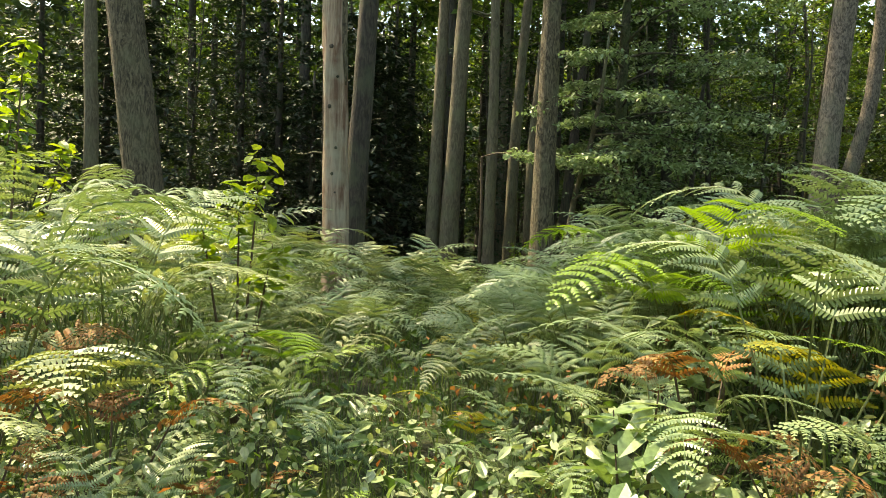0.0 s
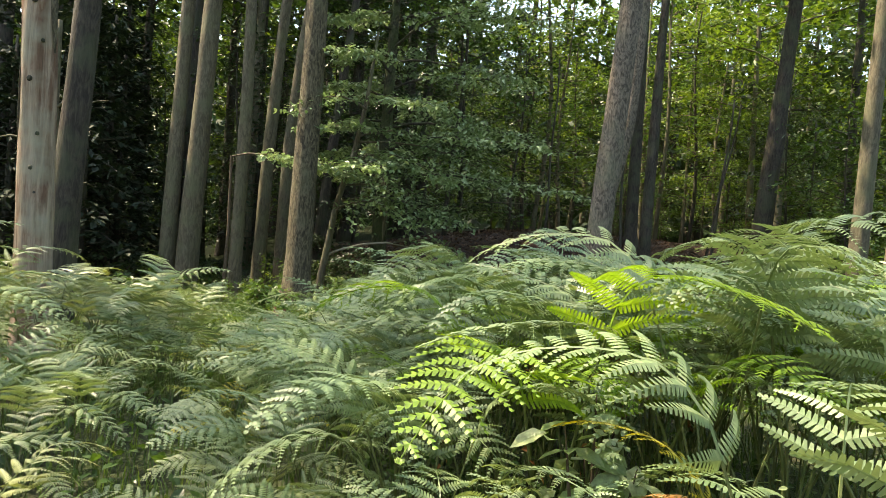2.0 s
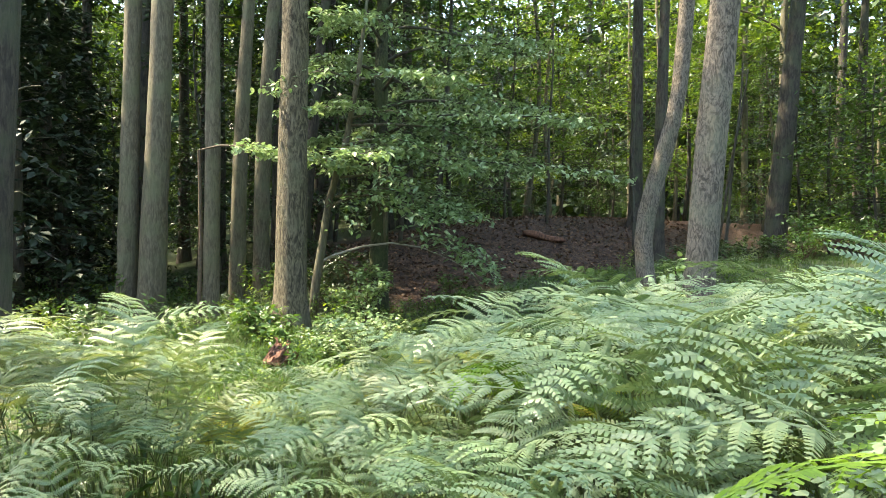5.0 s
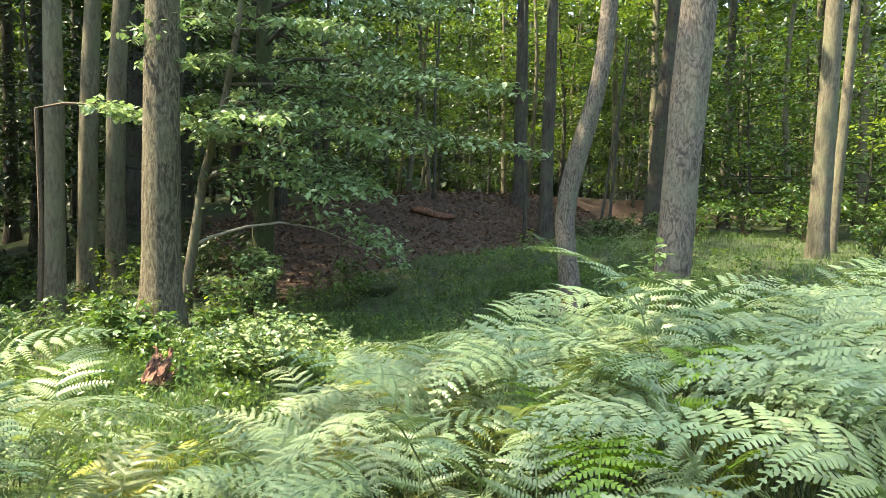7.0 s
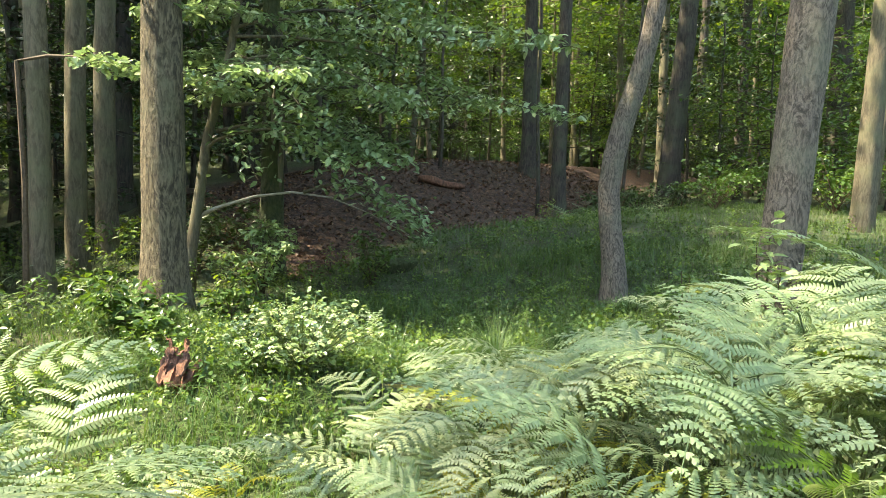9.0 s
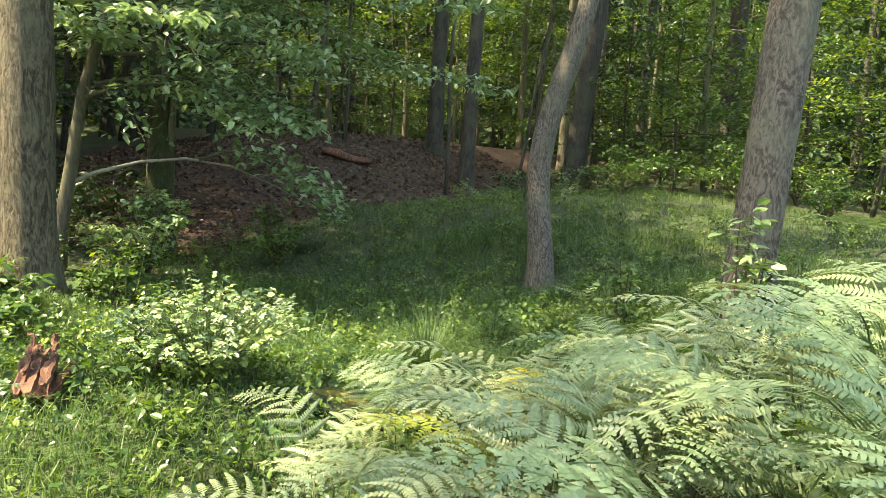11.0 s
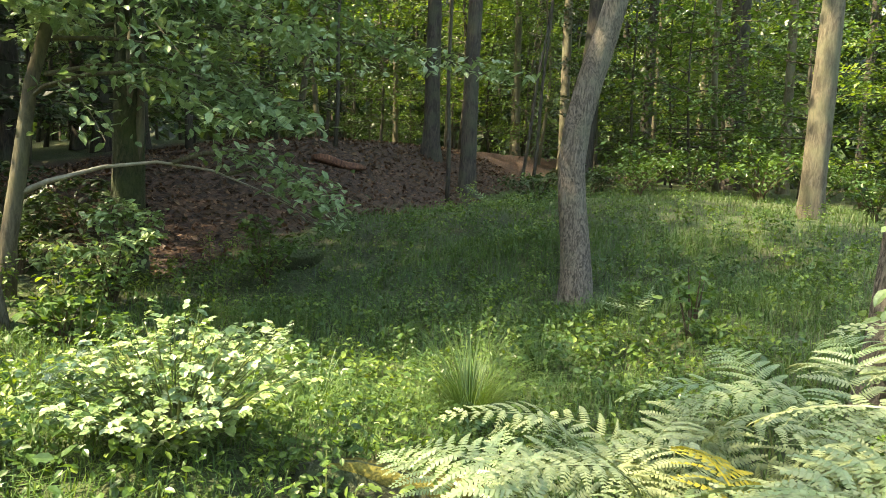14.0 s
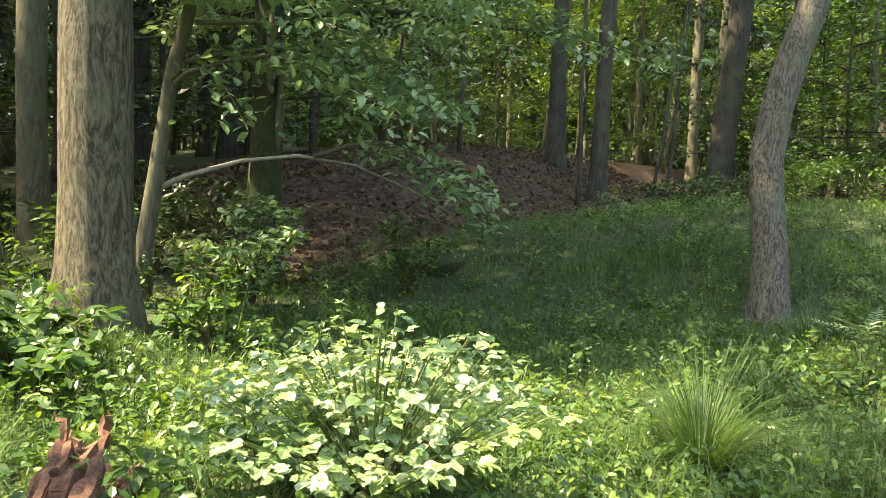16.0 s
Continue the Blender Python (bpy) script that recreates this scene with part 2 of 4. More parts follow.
def tube(geo, pts, radii, sides=8, wobble=0.0, seed=0.0, cap=True):
    pts = [Vector(p) for p in pts]
    rings = []
    side = None
    for k, p in enumerate(pts):
        d = (pts[min(k + 1, len(pts) - 1)] - pts[max(k - 1, 0)]).normalized()
        side = (side - d * side.dot(d)).normalized() if side else d.orthogonal().normalized()
        up = d.cross(side)
        for j in range(sides):
            a = 2 * math.pi * j / sides
            r = radii[k]
            if wobble:
                r *= 1 + wobble * noise.noise(Vector((math.cos(a) * 1.6 + seed, math.sin(a) * 1.6, p.z * 0.9)))
                r *= 1 + 0.35 * wobble * noise.noise(Vector((math.cos(a) * 6 + seed, math.sin(a) * 6, p.z * 2.2)))
            rings.append(p + (side * math.cos(a) + up * math.sin(a)) * r)
    n = len(pts)
    faces = [(k * sides + j, k * sides + (j + 1) % sides, (k + 1) * sides + (j + 1) % sides, (k + 1) * sides + j) for k in range(n - 1) for j in range(sides)]
    if cap:
        faces.append(tuple(range(sides))[::-1])
        faces.append(tuple((n - 1) * sides + j for j in range(sides)))
    geo.add([tuple(p) for p in rings], faces)


LEAF_V = np.array([(0, 0, 0), (0.3, 0.27, 0.05), (0.72, 0.22, 0.03), (1, 0, -0.09), (0.72, -0.22, 0.03), (0.3, -0.27, 0.05), (0.5, 0, -0.02)])
LEAF_F = ((0, 6, 1), (1, 6, 2), (2, 6, 3), (0, 5, 6), (5, 4, 6), (4, 3, 6))
SIMPLE_V = np.array([(0, 0, 0), (0.5, 0.3, 0.04), (1, 0, -0.08), (0.5, -0.3, 0.04)])
SIMPLE_F = ((0, 3, 2, 1),)


def turns(yaw, pitch, roll):
    """Rotation matrices (k,3,3): x points along yaw and pitch (up: plus), rolled about itself."""
    cy, sy, cp, sp, cr, sr = np.cos(yaw), np.sin(yaw), np.cos(pitch), np.sin(pitch), np.cos(roll), np.sin(roll)
    x = np.stack([cy * cp, sy * cp, sp], -1)
    y0 = np.stack([-sy, cy, 0 * sy], -1)
    z0 = np.cross(x, y0)
    y = y0 * cr[:, None] + z0 * sr[:, None]
    z = np.cross(x, y)
    return np.stack([x, y, z], -1)


def strew(geo, places, sizes, flat=0.35, simple=True, droop=-0.25):
    k = len(places)
    m = turns(rng.uniform(0, 2 * np.pi, k), rng.normal(droop, flat, k), rng.normal(0, flat, k)) * np.asarray(sizes).reshape(-1, 1, 1)
    if simple:
        geo.stamp(SIMPLE_V, SIMPLE_F, m, places)
    else:
        geo.stamp(LEAF_V, LEAF_F, m, places)


def limb_points(start, yaw, rise, length, sag, n=6):
    pts = []
    for k in range(n):
        s = k / (n - 1)
        out = length * s
        pts.append((start[0] + math.cos(yaw) * out, start[1] + math.sin(yaw) * out, start[2] + rise * out - sag * length * s * s + 0.04 * math.sin(9 * s + yaw)))
    return pts


def leaves_on(geo, pts, count, spread, size, simple=True, start=0.25, droop=-0.25):
    """Leaves in a flat spray round a twig."""
    p = np.array(pts)
    s = np.sqrt(rng.uniform(start * start, 1, count)) * (len(p) - 1)
    i = np.clip(s.astype(int), 0, len(p) - 2)
    q = p[i] + (p[i + 1] - p[i]) * (s - i)[:, None]
    q = q + rng.normal(0, 1, (count, 3)) * np.array([spread, spread, spread * 0.32])
    strew(geo, q, size * rng.uniform(0.7, 1.25, count), simple=simple, droop=droop)


# ---- the ground ----
def build_ground():
    def axis(lo, hi, fine_lo, fine_hi, step):
        a = list(np.arange(fine_lo, fine_hi + 1e-6, step))
        d, v = step, fine_lo
        while v > lo:
            d *= 1.25
            v -= d
            a.insert(0, v)
        d, v = step, a[-1]
        while v < hi:
            d *= 1.25
            v += d
            a.append(v)
        return np.array(a)
    xs, ys = axis(-600, 600, -6, 16, 0.18), axis(-600, 600, -2, 22, 0.18)
    gx, gy = np.meshgrid(xs, ys)
    gz = height(gx, gy) + 0.012 * np.sin(gx * 13 + 3 * np.sin(gy * 5)) * np.cos(gy * 11 + 2 * np.sin(gx * 7)) * (np.abs(gx - 5) < 12)
    w, n = len(xs), len(ys)
    me = bpy.data.meshes.new("ground")
    verts = np.stack([gx, gy, gz], -1).reshape(-1, 3)
    me.from_pydata(verts.tolist(), [], [(j * w + i, j * w + i + 1, (j + 1) * w + i + 1, (j + 1) * w + i) for j in range(n - 1) for i in range(w - 1)])
    u = mound_line(verts[:, 0], verts[:, 1]) + 0.5 * wave(verts[:, 0] * 1.4, verts[:, 1] * 1.4)
    grass = smooth_step(u, -0.35, 0.2)
    at = me.attributes.new("litter", "FLOAT", "POINT")
    at.data.foreach_set("value", np.clip(grass * smooth_step(verts[:, 0] + 0.5 * wave(verts[:, 0], verts[:, 1]), 2.8, 4.2) * smooth_step(u, 7.5, 5.0), 0.12, 1.0))
    me.materials.append(ground_material())
    me.polygons.foreach_set("use_smooth", [True] * len(me.polygons))
    tagged(new("ground", me), "uneven forest floor with moss and reddish leaf litter", "ground", kind="structure")


build_ground()


# ---- trees ----
def trunk_path(lean, bend, top, n=26):
    pts = []
    for k in range(n):
        z = -0.25 + (top + 0.25) * (k / (n - 1)) ** 1.25
        pts.append((lean[0] * z + bend[0] * z * z, lean[1] * z + bend[1] * z * z, z))
    return pts


def tall_tree(name, x, y, r, material, label, lean=(0, 0), bend=(0, 0), top=15.0, crown=True, leaf=None, sides=20, flare=0.55, low=7.5, group="", reach=2.6, base=None, limbs=11, leafy=130, kink=None):
    tree = thing(name, (x, y, ground_z(x, y) if base is None else base), label, "tree", group)
    g = Geo()
    pts = trunk_path(lean, bend, top)
    if kink:
        pts = [(p[0] + kink[0] * w, p[1] + kink[1] * w, p[2]) for p in pts for w in (float(-0.11 * smooth_step(p[2], 0.1, 1.3) + 0.42 * smooth_step(p[2], 1.2, 3.4) + 0.06 * max(p[2] - 3, 0)),)]
    tube(g, pts, [r * (1 + flare * math.exp(-max(p[2] + 0.05, 0) / 0.22)) * (1 - 0.72 * max(p[2], 0) / top) + 0.01 for p in pts], sides, 0.13, x * 3.1 + y)
    part("trunk", g, material, tree, smooth=True)
    for k in range(0 if crown else 4):
        z = top * (0.42 + 0.13 * k)
        j = min(range(len(pts)), key=lambda i: abs(pts[i][2] - z))
        gb = Geo()
        tube(gb, limb_points(pts[j], k * 2.4 + y, 0.3, 0.9, 0.2), (0.03, 0.025, 0.02, 0.014, 0.009, 0.004), 5, cap=False)
        part("limb", gb, material, tree, "bare dead limb", True)
    if crown:
        gl = Geo()
        for k in range(limbs):
            z = low + (top - low) * (k + 0.5) / limbs
            j = min(range(len(pts)), key=lambda i: abs(pts[i][2] - z))
            yaw = k * 2.4 + x
            lp = limb_points(pts[j], yaw, 0.35, reach * rng.uniform(0.7, 1.2), 0.1)
            gb = Geo()
            tube(gb, lp, [0.05 * r / 0.2, 0.04 * r / 0.2, 0.03, 0.024, 0.016, 0.008], 5, cap=False)
            part("limb", gb, material, tree, smooth=True)
            leaves_on(gl, lp, leafy, 0.55, 0.26, True, 0.1)
        part("crown", gl, leaf or LEAF, tree)
    return tree


tall_tree("tree", 1.83, 13.5, 0.21, BARK, "tall grey furrowed tree trunk with flared roots in undergrowth", (0.01, 0.0), top=15, low=9.0, reach=2.3, limbs=5)
tall_tree("tree", 6.36, 11.5, 0.122, BARK_PINE, "slender grey trunk that bends away above head height", (0.0, 0.0), (0.0, 0.0), kink=(0.6, -0.8), top=11, low=6.5, flare=0.35, reach=2.2, limbs=7)
tall_tree("tree", 4.3, 8.45, 0.135, BARK_PINE, "leaning trunk with coarse plated bark among the ferns", (0.05, -0.035), (0.001, 0), top=14, low=7.5, flare=0.3)
tall_tree("tree", 11.5, 11.1, 0.16, BARK_SMOOTH, "straight grey trunk at the far edge of the grass", (0.02, -0.015), top=14, flare=0.2)
tall_tree("tree", 12.9, 11.6, 0.09, BARK_SMOOTH, "thin grey trunk beside a thicker one", (0.05, -0.03), top=11, flare=0.2)
tall_tree("tree", 12.8, 20.0, 0.19, BARK_DARK, "dark straight trunk on the leafy bank", (-0.01, 0), top=14, flare=0.6)
tall_tree("tree", 11.8, 17.9, 0.16, BARK_DARK, "dark straight trunk on the leafy bank", (0.015, 0), top=14, flare=0.3)
tall_tree("tree", 15.3, 17.5, 0.27, BARK_DARK, "thick dark trunk that leans a little", (0.055, -0.04), top=15, flare=0.35)
tall_tree("tree", 18.7, 17.7, 0.15, BARK_DARK, "dark slim trunk in the wood behind", (0.01, 0), top=13, flare=0.3)
tall_tree("tree", 23.2, 17.2, 0.36, BARK_DARK, "broad dark trunk far back in the wood", (0, 0), top=15, flare=0.3)
tall_tree("tree", 25.5, 9.9, 0.3, BARK_SMOOTH, "grey trunk rising out of bushes", (0.03, -0.02), top=15, flare=0.3)
tall_tree("tree", 1.5, 16.3, 0.13, BARK_SMOOTH, "slim grey trunk in a close group of trunks", (0.0, 0), (0.006, 0), top=13, flare=0.3, low=9.5, limbs=5)
tall_tree("tree", 2.1, 17.4, 0.15, BARK_SMOOTH, "slim grey trunk that bows sideways", (-0.03, 0), (0.012, 0), top=13, flare=0.3, low=9.5, limbs=5)
tall_tree("tree", 2.9, 17.9, 0.12, BARK_DARK, "slim dark leaning trunk in a close group", (0.09, 0), top=12, flare=0.3, low=9.5, limbs=5)
tall_tree("tree", 0.95, 15.2, 0.12, BARK_SMOOTH, "slim grey trunk in a close group of trunks", (0.02, 0), (-0.004, 0), top=13, flare=0.3, crown=False)
tall_tree("tree", 0.1, 15.6, 0.2, BARK_SMOOTH, "straight grey-brown trunk, one of a close pair", (0.035, 0), top=15, flare=0.3, low=9.5, limbs=5)
tall_tree("tree", -0.25, 15.9, 0.15, BARK_SMOOTH, "straight grey-brown trunk, one of a close pair", (0.02, 0), top=14, flare=0.3, low=9.5, limbs=5)
# its crown, out of view, is added and sized to shade the ferns
tall_tree("tree", -4.1, 10.4, 0.27, BARK, "thick furrowed brown trunk leaning aside", (-0.13, 0), top=19, flare=0.25, low=10.0, reach=2.6, limbs=15, leafy=150)
# narrow crown out of view, added to keep the sun off the near grass
tall_tree("tree", -1.57, 12.3, 0.2, BARK_DARK, "dark reddish-brown trunk behind a dead one", (0.04, 0), top=14, flare=0.25, low=8.0, reach=1.3, limbs=9)
tall_tree("tree", -6.3, 13.0, 0.13, BARK_SMOOTH, "slim grey-green trunk in deep shade", (-0.02, 0), top=13, flare=0.25, crown=False)
tall_tree("tree", -1.9, 13.5, 0.1, BARK_SMOOTH, "thin pale trunk in deep shade", (0.0, 0), top=4.2, crown=False, flare=0.25)


def snag(x, y):
    tree = thing("dead_tree", (x, y, ground_z(x, y)), "barkless dead trunk with beetle holes and peeling strips", "tree")
    g = Geo()
    pts = trunk_path((-0.035, 0), (0, 0), 7.5)
    tube(g, pts, [0.19 * (1 - 0.045 * p[2]) + 0.05 * math.exp(-max(p[2], 0) / 0.3) for p in pts], 24, 0.2, 2.2)
    part("trunk", g, DEADWOOD, tree, smooth=True)
    for z, a, s in ((2.9, -1.9, 0.028), (2.35, -1.4, 0.02), (2.0, -1.7, 0.024), (3.3, -1.2, 0.02), (1.75, -1.5, 0.018), (3.7, -1.7, 0.03)):
        h = Geo()
        r = 0.19 * (1 - 0.045 * z) - 0.012
        c = Vector((-0.035 * z + math.cos(a) * r, math.sin(a) * r, z))
        o = Vector((math.cos(a), math.sin(a), 0)) * 0.03
        tube(h, (c, c + o * 0.5, c + o), (s, s * 1.1, s * 0.6), 7)
        part("knot", h, BARK_DARK, tree, "dark knot hole")
    for a, z0, z1 in ((2.6, 1.2, 4.6), (2.2, 0.6, 3.0), (-0.4, 3.2, 5.2)):
        h = Geo()
        line = [(-0.035 * z + math.cos(a + 0.1 * math.sin(z * 3)) * 0.2 * (1 - 0.045 * z), math.sin(a + 0.1 * math.sin(z * 3)) * 0.2 * (1 - 0.045 * z), z) for z in np.linspace(z0, z1, 9)]
        tube(h, line, [0.012, 0.03, 0.04, 0.045, 0.04, 0.045, 0.035, 0.03, 0.01], 6)
        part("bark_strip", h, BARK, tree, "strip of loose bark")


snag(-1.42, 9.9)


# ---- woodland behind: young broadleaf trees with leaves down to the ground, built in a few kinds and repeated ----
def young_tree(kind, tall, leaf, bark, limbs, per, size, low=0.7, reach=1.6):
    tree = thing("young_tree", (0, 0, 0), "young broadleaf tree with tiered leafy branches in the wood", "tree", "young trees of the wood")
    g = Geo()
    pts = [(0.12 * math.sin(z * 0.8 + kind), 0.12 * math.cos(z * 0.7 + 2 * kind), z) for z in np.linspace(-0.2, tall, 12)]
    tube(g, pts, [0.055 * tall / 7 * (1 - 0.85 * k / 11) + 0.006 for k in range(12)], 8)
    gl = Geo()
    for k in range(limbs):
        z = low + (tall - low) * (k + 0.3) / limbs
        j = min(range(12), key=lambda i: abs(pts[i][2] - z))
        L = reach * rng.uniform(0.6, 1.15) * (1 - 0.45 * k / limbs)
        lp = limb_points(pts[j], k * 2.4 + kind + rng.uniform(-0.5, 0.5), rng.uniform(0.05, 0.4), L, 0.22)
        tube(g, lp[::2] + lp[-1:], (0.02, 0.013, 0.007, 0.003), 3, cap=False)
        leaves_on(gl, lp, per, 0.3, size)
    part("trunk", g, bark, tree, smooth=True)
    part("crown", gl, leaf, tree)
    return tree


def conifer(tall, reach):
    tree = thing("young_conifer", (0, 0, 0), "dark young conifer with drooping branches in deep shade", "tree", "conifers in the dark wood")
    g = Geo()
    tube(g, [(0, 0, z) for z in (-0.2, 1, tall * 0.5, tall)], (0.11, 0.1, 0.075, 0.03), 8)
    gl, gb = Geo(), Geo()
    for k in range(46):
        z = 0.5 + (tall - 0.7) * k / 46
        lp = limb_points((0, 0, z), k * 2.4, 0.1, reach * (1 - 0.75 * k / 46) * rng.uniform(0.7, 1.1), 0.35)
        tube(gb, lp[::2] + lp[-1:], (0.015, 0.011, 0.007, 0.003), 3, cap=False)
        leaves_on(gl, lp, 60, 0.12, 0.15, True, 0.05)
    part("trunk", g, BARK_DARK, tree, smooth=True)
    tagged(part("limb", gb, BARK_DARK, tree), kind="stuff")
    part("crown", gl, NEEDLE, tree)
    return tree


def far_spot(x, y):
    """Where the wood behind may stand: past the leafy bank, past the grass, left of the ferns, and behind the start."""
    if (x - 3) ** 2 + (y - 8) ** 2 < 36:
        return False
    return mound_line(x, y) > 4.6 or (x > 16.5 and y > 4) or (x < 1.0 and y > 18.5) or (x < -8 and y > 7)


taken = [(1.9, 13.5), (6.4, 11.5), (11.5, 11.1), (12.8, 20), (11.8, 17.9), (15.3, 17.5), (18.7, 17.7), (23.2, 17.2), (25.5, 9.9)]


# Unseen ground behind the start, where trees are added for shade and closure.
def behind_spot(x, y):
    return math.hypot(x - 1, y - 5) > 17 and not far_spot(x, y) and y < 6


def scatter(count, where, gap, area, tries=9000):
    found = []
    for _ in range(tries):
        if len(found) == count:
            break
        x, y = rng.uniform(area[0], area[1]), rng.uniform(area[2], area[3])
        if where(x, y) and all((x - a) ** 2 + (y - b) ** 2 > gap * gap for a, b in taken):
            found.append((x, y))
            taken.append((x, y))
    return found


placed = set()


def plant_tree(src, place, turn, size):
    if src not in placed:
        placed.add(src)
        src.matrix_basis = at_place(place, turn, size)
    else:
        set_copy(src, place, turn, size)


kinds = [young_tree(0, 8.0, LEAF, BARK_DARK, 24, 96, 0.125, 0.8, 2.3), young_tree(1, 6.0, LEAF_SHADED, BARK_DARK, 22, 96, 0.12, 0.6, 2.2), young_tree(2, 9.5, LEAF_LIGHT, BARK_SMOOTH, 24, 92, 0.13, 1.4, 2.3),
         young_tree(3, 3.4, LEAF, BARK_DARK, 18, 90, 0.11, 0.3, 1.5), young_tree(4, 7.0, LEAF_LIGHT, BARK_DARK, 22, 92, 0.125, 1.0, 2.2)]
firs = [conifer(7.5, 2.0), conifer(5.0, 1.6)]
for k, (x, y) in enumerate(scatter(26, lambda x, y: -14 < x < -1.4 and y > 15.5 and x * 1.2 + 26 > y and abs((x + 1) * 0.53 + (y - 14.2) * 0.85) > 1.5, 1.2, (-14, 0, 14, 26))):
    src = firs[k % 2]
    place = (x, y, ground_z(x, y))
    if k < 2:
        src.matrix_basis = at_place(place, 40 * k)
    else:
        set_copy(src, place, 77 * k, rng.uniform(0.85, 1.25))
# the leafy trees just behind the bank, then the wood
front = [(5.2, 18.7), (7.0, 20.2), (9.3, 21.0), (3.6, 19.4), (8.0, 22.5), (1.2, 20.0), (17.5, 13.2), (19.0, 9.5), (16.8, 16.0), (14.2, 9.0), (15.6, 10.8), (14.8, 6.9), (16.2, 8.0), (15.6, 14.9)]
taken.extend(front)
front_kinds = (1, 0, 1, 1, 0, 1, 3, 4, 3, 3, 4, 3, 4, 3)
sector = [p for p in scatter(120, far_spot, 1.5, (-15, 32, 3, 36))] + scatter(22, behind_spot, 3.0, (-26, 30, -24, 6))
for k, (x, y) in enumerate(front + sector):
    # mostly the shade-coloured kind left of x 9.5, a lighter mix right of it
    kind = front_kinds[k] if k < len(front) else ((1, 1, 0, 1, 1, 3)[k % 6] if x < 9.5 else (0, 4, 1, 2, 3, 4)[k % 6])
    plant_tree(kinds[kind], (x, y, ground_z(x, y)), 77 * k, rng.uniform(0.8, 1.3))

# tall trunks with their crowns further back, repeated
backs = [tall_tree("forest_tree", 7.0, 23.0, 0.17, BARK_DARK, "tall dark trunk with a high crown in the wood", (0.01, 0.01), top=16, sides=10, group="tall trees of the wood", reach=3.2),
         tall_tree("forest_tree", 21.0, 24.0, 0.13, BARK_SMOOTH, "tall slim grey trunk with a high crown in the wood", (-0.02, 0.01), top=14, sides=10, group="tall trees of the wood", low=5.0, leaf=LEAF_LIGHT, reach=2.8)]
for k, (x, y) in enumerate(scatter(50, lambda x, y: far_spot(x, y) and not (x < -3 and y < 25), 2.0, (-16, 34, 3, 40)) + scatter(14, behind_spot, 3.0, (-28, 32, -26, 6))):
    set_copy(backs[k % 2], (x, y, ground_z(x, y)), 71 * k, rng.uniform(0.8, 1.3))
# closed canopy of extra trees, added to shade the dark part of the wood
for k, (x, y) in enumerate(scatter(26, lambda x, y: y > 19.5 - 0.25 * x and mound_line(x, y) > 3.6, 1.5, (-9, 7.0, 18, 31))):
    set_copy(backs[0], (x, y, ground_z(x, y)), 53 * k, rng.uniform(0.85, 1.2))


def far_woods():
    """Foliage of the wood where single trees can no longer be told apart."""
    k = 50000
    a, r = rng.uniform(0, 2 * np.pi, k), rng.uniform(31, 60, k)
    a = np.where(rng.uniform(0, 1, k) < 0.5, rng.uniform(-0.8, 1.9, k), a)
    z = 0.6 + rng.uniform(0, 1, k) ** 0.9 * (19 + 3 * np.sin(a * 9) + 2 * np.sin(a * 23))
    p = np.stack([3 + r * np.sin(a), 8 + r * np.cos(a), z], -1)
    g = Geo()
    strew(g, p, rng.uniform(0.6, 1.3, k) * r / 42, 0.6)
    tagged(new("far_woods", g.mesh("far_woods", LEAF_SHADED)), "distant mass of broadleaf woodland foliage", "woodland", kind="stuff")
    g = Geo()
    for _ in range(150):
        b, r = rng.uniform(0, 2 * np.pi), rng.uniform(40, 55)
        x, y = 3 + r * math.sin(b), 8 + r * math.cos(b)
        tube(g, ((x, y, -0.5), (x + 0.1, y, 7), (x, y + 0.2, 15)), (0.22, 0.17, 0.06), 6, cap=False)
    tagged(new("far_trunks", g.mesh("far_trunks", BARK_DARK)), "distant dark trunks of the woodland", "woodland", kind="stuff")


far_woods()


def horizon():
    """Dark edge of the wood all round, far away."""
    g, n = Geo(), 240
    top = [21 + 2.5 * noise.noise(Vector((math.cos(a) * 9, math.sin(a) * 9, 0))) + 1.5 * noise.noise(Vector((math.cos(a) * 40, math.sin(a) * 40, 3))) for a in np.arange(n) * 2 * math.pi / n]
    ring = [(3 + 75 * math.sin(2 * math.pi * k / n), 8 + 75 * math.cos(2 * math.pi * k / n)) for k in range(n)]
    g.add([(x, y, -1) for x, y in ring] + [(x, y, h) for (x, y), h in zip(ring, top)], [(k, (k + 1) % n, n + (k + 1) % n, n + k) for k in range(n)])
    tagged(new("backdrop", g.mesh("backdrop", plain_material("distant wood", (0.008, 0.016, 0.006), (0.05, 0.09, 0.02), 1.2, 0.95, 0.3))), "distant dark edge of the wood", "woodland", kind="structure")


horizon()


